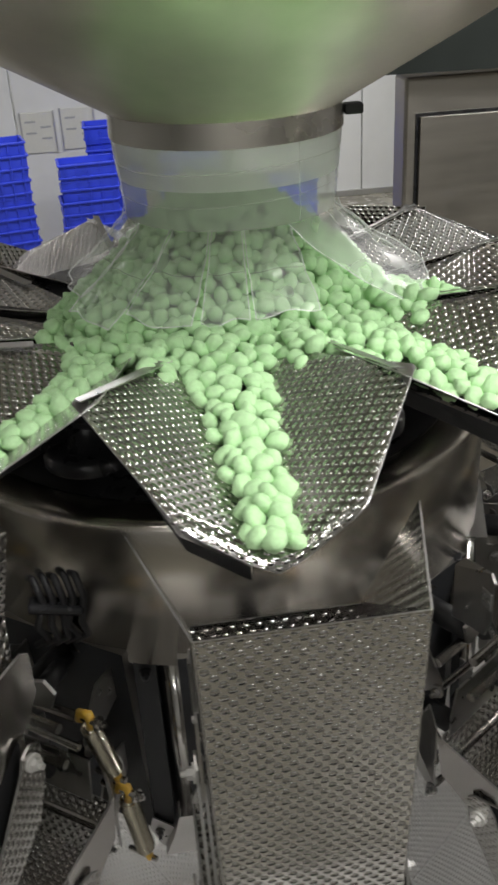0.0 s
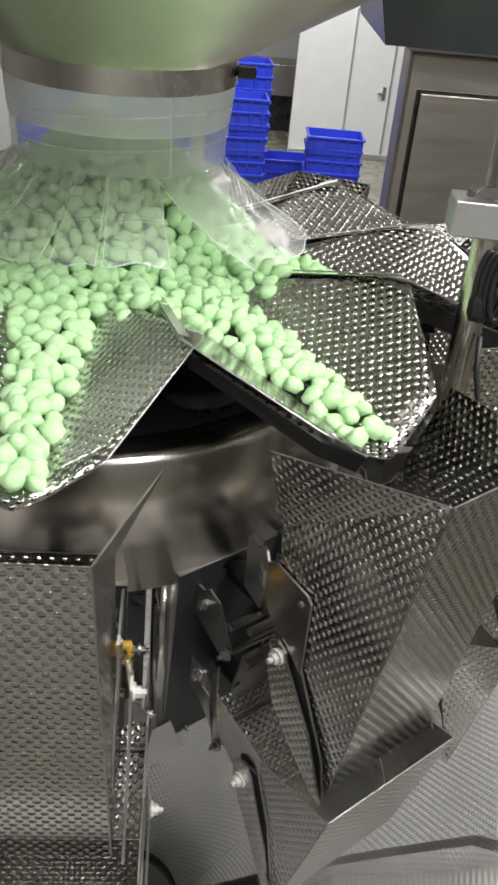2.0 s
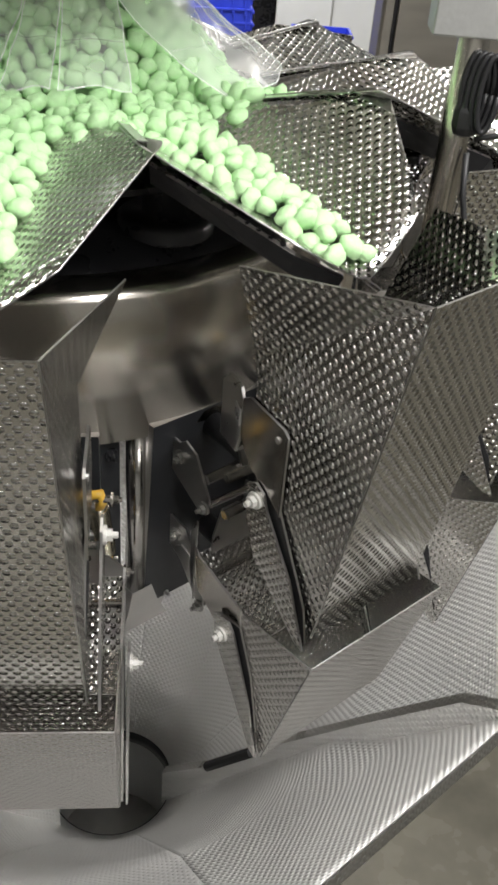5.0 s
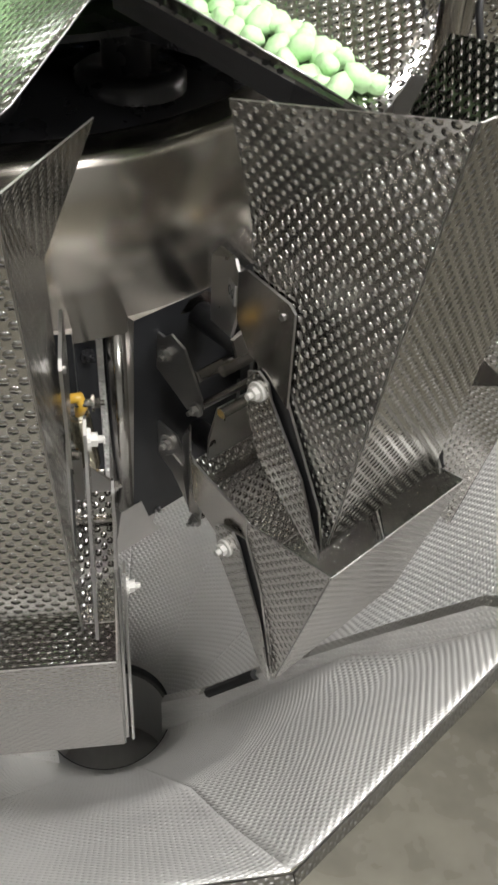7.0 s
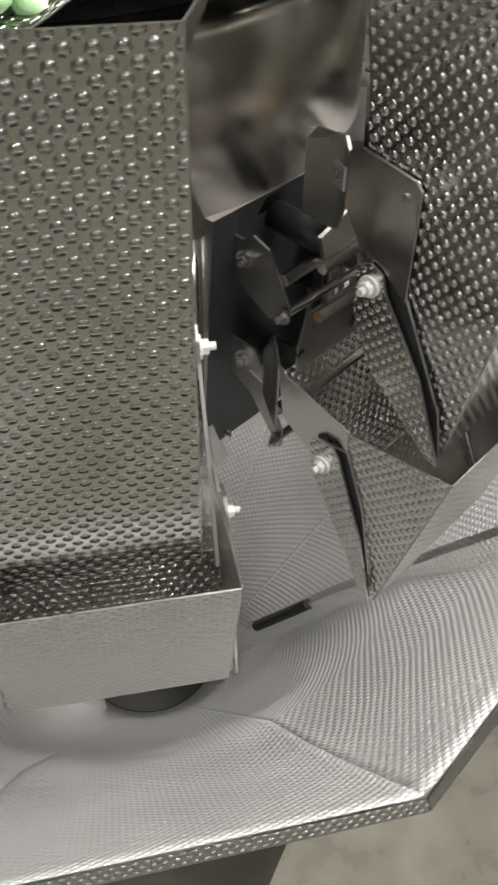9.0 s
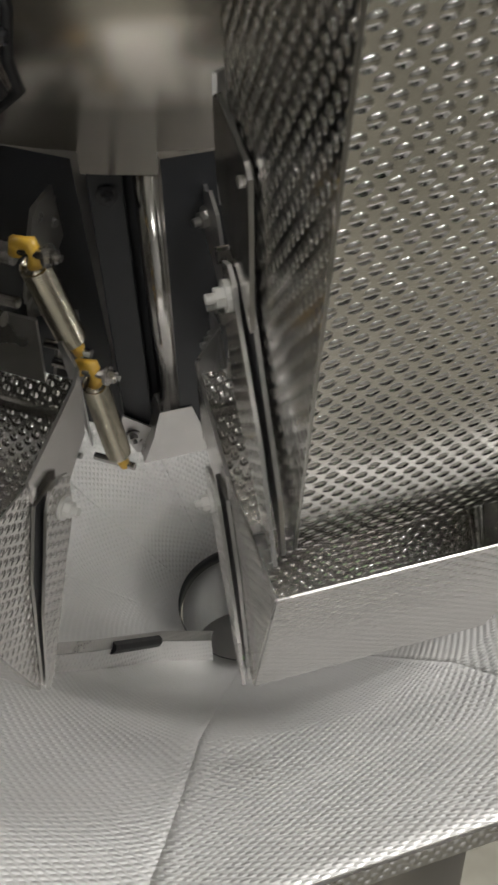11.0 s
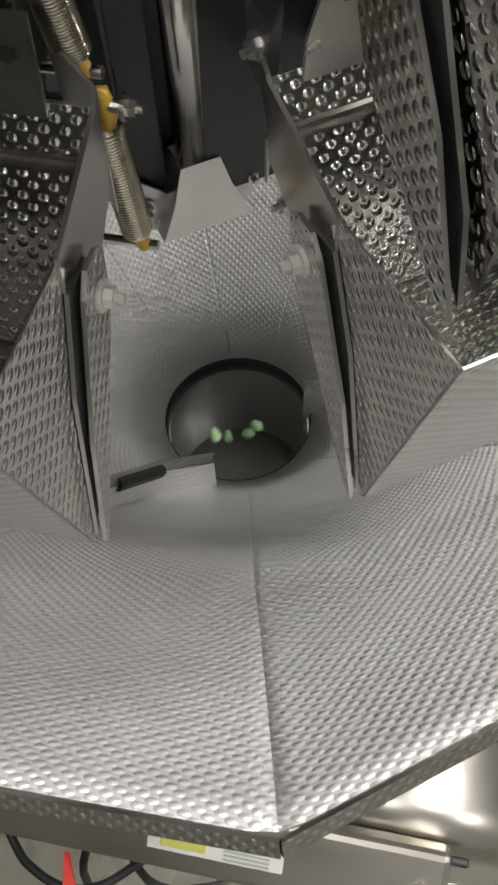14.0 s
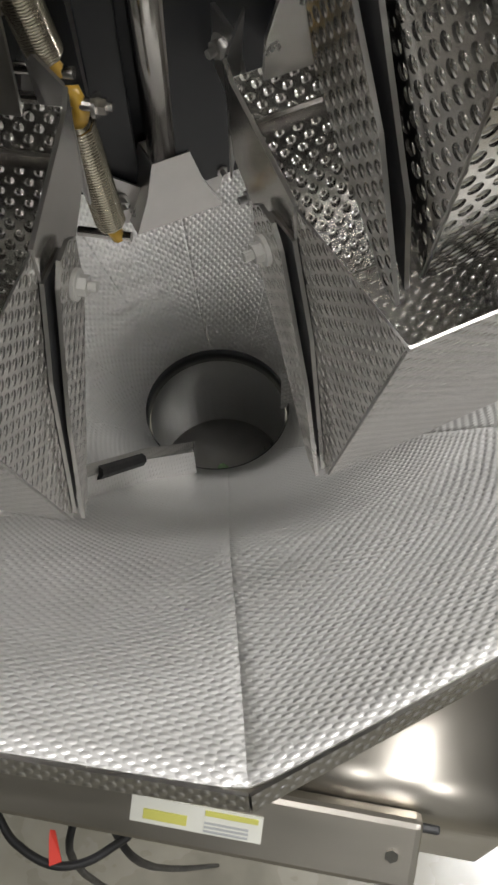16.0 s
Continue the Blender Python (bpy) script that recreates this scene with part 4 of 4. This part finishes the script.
# ---- number plate of the sixth head ----
def head_number():
    b = FEED[1]
    plate = mould(bmesh.new(), 0.018, 0.002, 0.022, (-0.0835, -0.545, 0.188), (0, 0, -114), 0.0005)
    pl = part("number_label", plate, MATT_STEEL, b, "small pale label with the number 06")
    pl.matrix_basis = Matrix.Identity(4)
    cu = bpy.data.curves.new("number", "FONT")
    cu.body, cu.size, cu.extrude, cu.align_x, cu.align_y = "06", 0.015, 0.0003, "CENTER", "CENTER"
    cu.materials.append(INK)
    t = new("number", cu)
    t.parent = b
    t.matrix_basis = Matrix.Translation(Vector((-0.0848, -0.5444, 0.188)) - BASE[FEED[0]]) @ pose(0, 0, 0, 90, 0, -114)


BASE[FEED[1]] = BASE[FEED[0]]
head_number()


# ---- background of the hall ----
def crate_mesh(parent, x, y, z, w=0.62, d=0.42, h=0.2):
    """One open crate in parts, its foot at z."""
    t = 0.012
    base = mould(bmesh.new(), w - 0.04, d - 0.04, t, (x, y, z + t / 2), edge=0.003)
    part("bottom", base, BLUE, parent)
    for sgn in (-1, 1):
        part("long_side", mould(bmesh.new(), w - 0.02, t, h, (x, y + sgn * (d / 2 - 0.015), z + h / 2), (sgn * -3, 0, 0), 0.003), BLUE, parent)
        part("short_side", mould(bmesh.new(), t, d - 0.02, h, (x + sgn * (w / 2 - 0.015), y, z + h / 2), (0, sgn * 3, 0), 0.003), BLUE, parent)
        part("rim", mould(bmesh.new(), w + 0.01, 0.026, 0.022, (x, y + sgn * d / 2, z + h - 0.012), edge=0.005), BLUE, parent)
        part("rim", mould(bmesh.new(), 0.026, d, 0.022, (x + sgn * w / 2, y, z + h - 0.012), edge=0.005), BLUE, parent)
    for i in range(5):
        part("rib", mould(bmesh.new(), 0.012, 0.014, h - 0.03, (x - w / 2 + 0.06 + i * (w - 0.12) / 4, y - d / 2 - 0.002, z + h / 2 - 0.01)), BLUE, parent)


def stacks():
    first = thing("crate", (0, 0, FLOOR), 0, "blue plastic crate stacked on others", "crate", "blue crates")
    crate_mesh(first, 0, 0, FLOOR)
    first.matrix_basis = pose(1.82, 9.3, FLOOR, 0, 0, -4)
    rnd = random.Random(3)
    spots = [(1.82, 9.3, 1, 7, -4), (0.68, 9.0, 0, 9, 3), (0.74, 9.55, 0, 10, 2), (-1.36, 9.2, 0, 10, 12), (-0.42, 9.2, 0, 9, 4), (-0.1, 9.9, 0, 10, 0), (2.55, 8.6, 0, 3, 5), (1.28, 9.7, 0, 5, 0)]
    for x, y, k0, n, turn in spots:
        for k in range(k0, round((n - 1) * 1.5) + 1):
            copy_thing(first, pose(x + rnd.uniform(-0.015, 0.015), y + rnd.uniform(-0.015, 0.015), FLOOR + 0.131 * k, 0, 0, turn + rnd.uniform(-2, 2)))


stacks()


def hall():
    # white panel partition with a door
    w = thing("panel_partition", (3.4, 13.8, FLOOR), 0, "white insulated panel partition with a closed door", "partition")
    for x0, x1 in ((1.78, 2.62), (3.28, 3.85), (3.86, 5.2), (5.21, 7.0)):
        part("panel", mould(bmesh.new(), x1 - x0 - 0.012, 0.1, 4.5, ((x0 + x1) / 2, 13.8, FLOOR + 2.25), edge=0.006), WALL, w)
    part("panel", mould(bmesh.new(), 0.66, 0.1, 2.3, (2.95, 13.8, FLOOR + 3.35), edge=0.004), WALL, w)
    d = part("door", mould(bmesh.new(), 0.63, 0.06, 2.17, (2.95, 13.77, FLOOR + 1.1), edge=0.006), WALL, w, "white flush door")
    part("handle", mould(bmesh.new(), 0.12, 0.04, 0.03, (3.15, 13.71, FLOOR + 1.03), edge=0.01), PLAIN, d, "steel lever handle")
    part("handle_plate", mould(bmesh.new(), 0.05, 0.02, 0.2, (3.19, 13.735, FLOOR + 1.03), edge=0.004), PLAIN, d)
    for x in (2.625, 3.275):
        part("door_frame", mould(bmesh.new(), 0.03, 0.13, 2.2, (x, 13.79, FLOOR + 1.1), edge=0.004), MATT_STEEL, w)
    part("skirting", mould(bmesh.new(), 5.2, 0.04, 0.1, (4.4, 13.73, FLOOR + 0.05), edge=0.01), MATT_STEEL, w)
    # left partition with notices
    w = thing("panel_partition", (-3.2, 11.5, FLOOR), 0, "white insulated panel partition with notice boards", "partition")
    for i in range(5):
        part("panel", mould(bmesh.new(), 1.18, 0.1, 4.7, (-5.5 + 1.2 * i, 11.5, FLOOR + 2.35), edge=0.006), WALL, w)
    for nx, nz in ((-1.03, -1.17), (-0.52, -1.15)):
        n = thing("notice_board", (nx, 11.43, nz - 0.25), 0, "framed white notice with printed lines on the wall", "notice", "wall notices")
        part("sheet", mould(bmesh.new(), 0.42, 0.02, 0.5, (nx, 11.435, nz), edge=0.004), LABEL_WHITE, n)
        for sx in (-1, 1):
            part("frame", mould(bmesh.new(), 0.02, 0.03, 0.52, (nx + sx * 0.21, 11.43, nz)), MATT_STEEL, n)
        for k in range(4):
            part("print_bar", mould(bmesh.new(), 0.13, 0.006, 0.022, (nx + (0.1 if k % 2 else -0.09), 11.422, nz + 0.14 - 0.07 * k)), FAINT_INK, n)
    # stainless cabinet beside the machine
    c = thing("stainless_cabinet", (1.9, 2.2, FLOOR), 0, "tall stainless steel cabinet with a recessed door", "cabinet")
    part("body", mould(bmesh.new(), 2.4, 0.12, 0.46 - FLOOR, (2.0, 1.69, (0.46 + FLOOR) / 2), edge=0.01), CABINET, c)
    part("door", mould(bmesh.new(), 1.05, 0.02, 2.3, (1.37, 1.618, 0.345 - 1.15), edge=0.001), CABINET, c, "stainless door panel")
    part("seam", mould(bmesh.new(), 1.07, 0.006, 2.32, (1.37, 1.627, 0.345 - 1.15)), LID, c)
    # conveyor trough overhead
    t = thing("conveyor_trough", (1.6, 1.5, 0.485), 0, "dark sloping underside of an overhead conveyor trough", "conveyor")
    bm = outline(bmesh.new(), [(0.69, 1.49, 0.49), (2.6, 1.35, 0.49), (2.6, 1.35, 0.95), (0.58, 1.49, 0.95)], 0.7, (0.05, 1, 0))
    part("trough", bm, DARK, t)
    part("edge", mould(bmesh.new(), 2.1, 0.03, 0.03, (1.6, 1.40, 0.80), (0, 0, -4), 0.004), PLAIN, t)
    # far counter
    k = thing("far_counter", (1.3, 15.5, FLOOR), 0, "low stainless counter with a dark underside", "counter")
    part("top", mould(bmesh.new(), 1.6, 0.7, 0.5, (1.2, 15.5, FLOOR + 0.85), edge=0.01), CABINET, k)
    part("plinth", mould(bmesh.new(), 1.5, 0.6, 0.6, (1.2, 15.55, FLOOR + 0.3)), LID, k)


hall()


# ---- what moves ----
def swing(thing_ob, part_name, base, pivot, opens, angle):
    """Key a bucket's door, which swings inwards about its pivot and shuts again."""
    door = next(o for o in thing_ob.children if o.name.split(".")[0] == part_name)
    p = Vector(pivot) - base

    def at(deg):
        return Matrix.Translation(p) @ pose(0, 0, 0, deg, 0, 0) @ Matrix.Translation(-p)

    rows = [(0.0, at(0))]
    for t in opens:
        rows += [(t - 0.1, at(0)), (t, at(angle)), (t + 0.1, at(angle)), (t + 0.2, at(0))]
    walk(door, rows + [(16.0, at(0))])


def flying_candy(az, t0, side, seed, mesh):
    """A loose candy: waits in a weigh bucket, drops, slides down the funnel and out of the outlet."""
    ob = tagged(new("loose_candy", mesh), "single pale green candy dropping into the chute", "candy", "dropping candies")
    a = radians(az)

    def head(v, u, z):
        return Vector((v * math.cos(a) + u * math.sin(a), v * math.sin(a) - u * math.cos(a), z))

    def spin(i):
        return pose(0, 0, 0, 40 * i + seed * 31, 25 * i, 55 * i)

    h = Vector((HOLE_X, HOLE_Y, 0))
    start = head(side, 0.648, -0.262)
    land = head(side, 0.625, -0.60)
    slide = land.lerp(Vector((h.x, h.y, HOLE_Z)), 0.42) + Vector((0, 0, 0.02))
    mouth = land.lerp(Vector((h.x, h.y, HOLE_Z)), 0.85) + Vector((0, 0, 0.012))
    out = Vector((h.x, h.y, HOLE_Z - 0.25))
    rows = [(0.0, start, 0), (t0, start, 0), (t0 + 0.1, head(side, 0.64, -0.40), 1), (t0 + 0.2, land, 2), (t0 + 0.32, slide, 3), (t0 + 0.45, mouth, 4), (t0 + 0.65, out, 5), (16.0, out, 5)]
    walk(ob, [(t, Matrix.Translation(p) @ spin(i)) for t, p, i in rows])


def motions():
    dumps = [1.1, 9.1, 12.43, 13.53, 14.63]
    for k in (0, 9):
        swing(WEIGH[k], "door", BASE[WEIGH[0]], (0.016, -0.573, -0.123), dumps, 26)
        swing(FEED[k], "door", BASE[FEED[0]], (0.005, -0.594, 0.103), [t + 0.23 for t in dumps], 24)
    shape = bpy.data.objects["candy"].data
    for t0 in dumps[1:]:
        for i, (az, side) in enumerate(((0, 0.03), (0, 0.06), (-36, 0.05), (-36, -0.02))):
            flying_candy(az, t0 - 0.02 + 0.03 * (i % 3), side, i, shape)


motions()
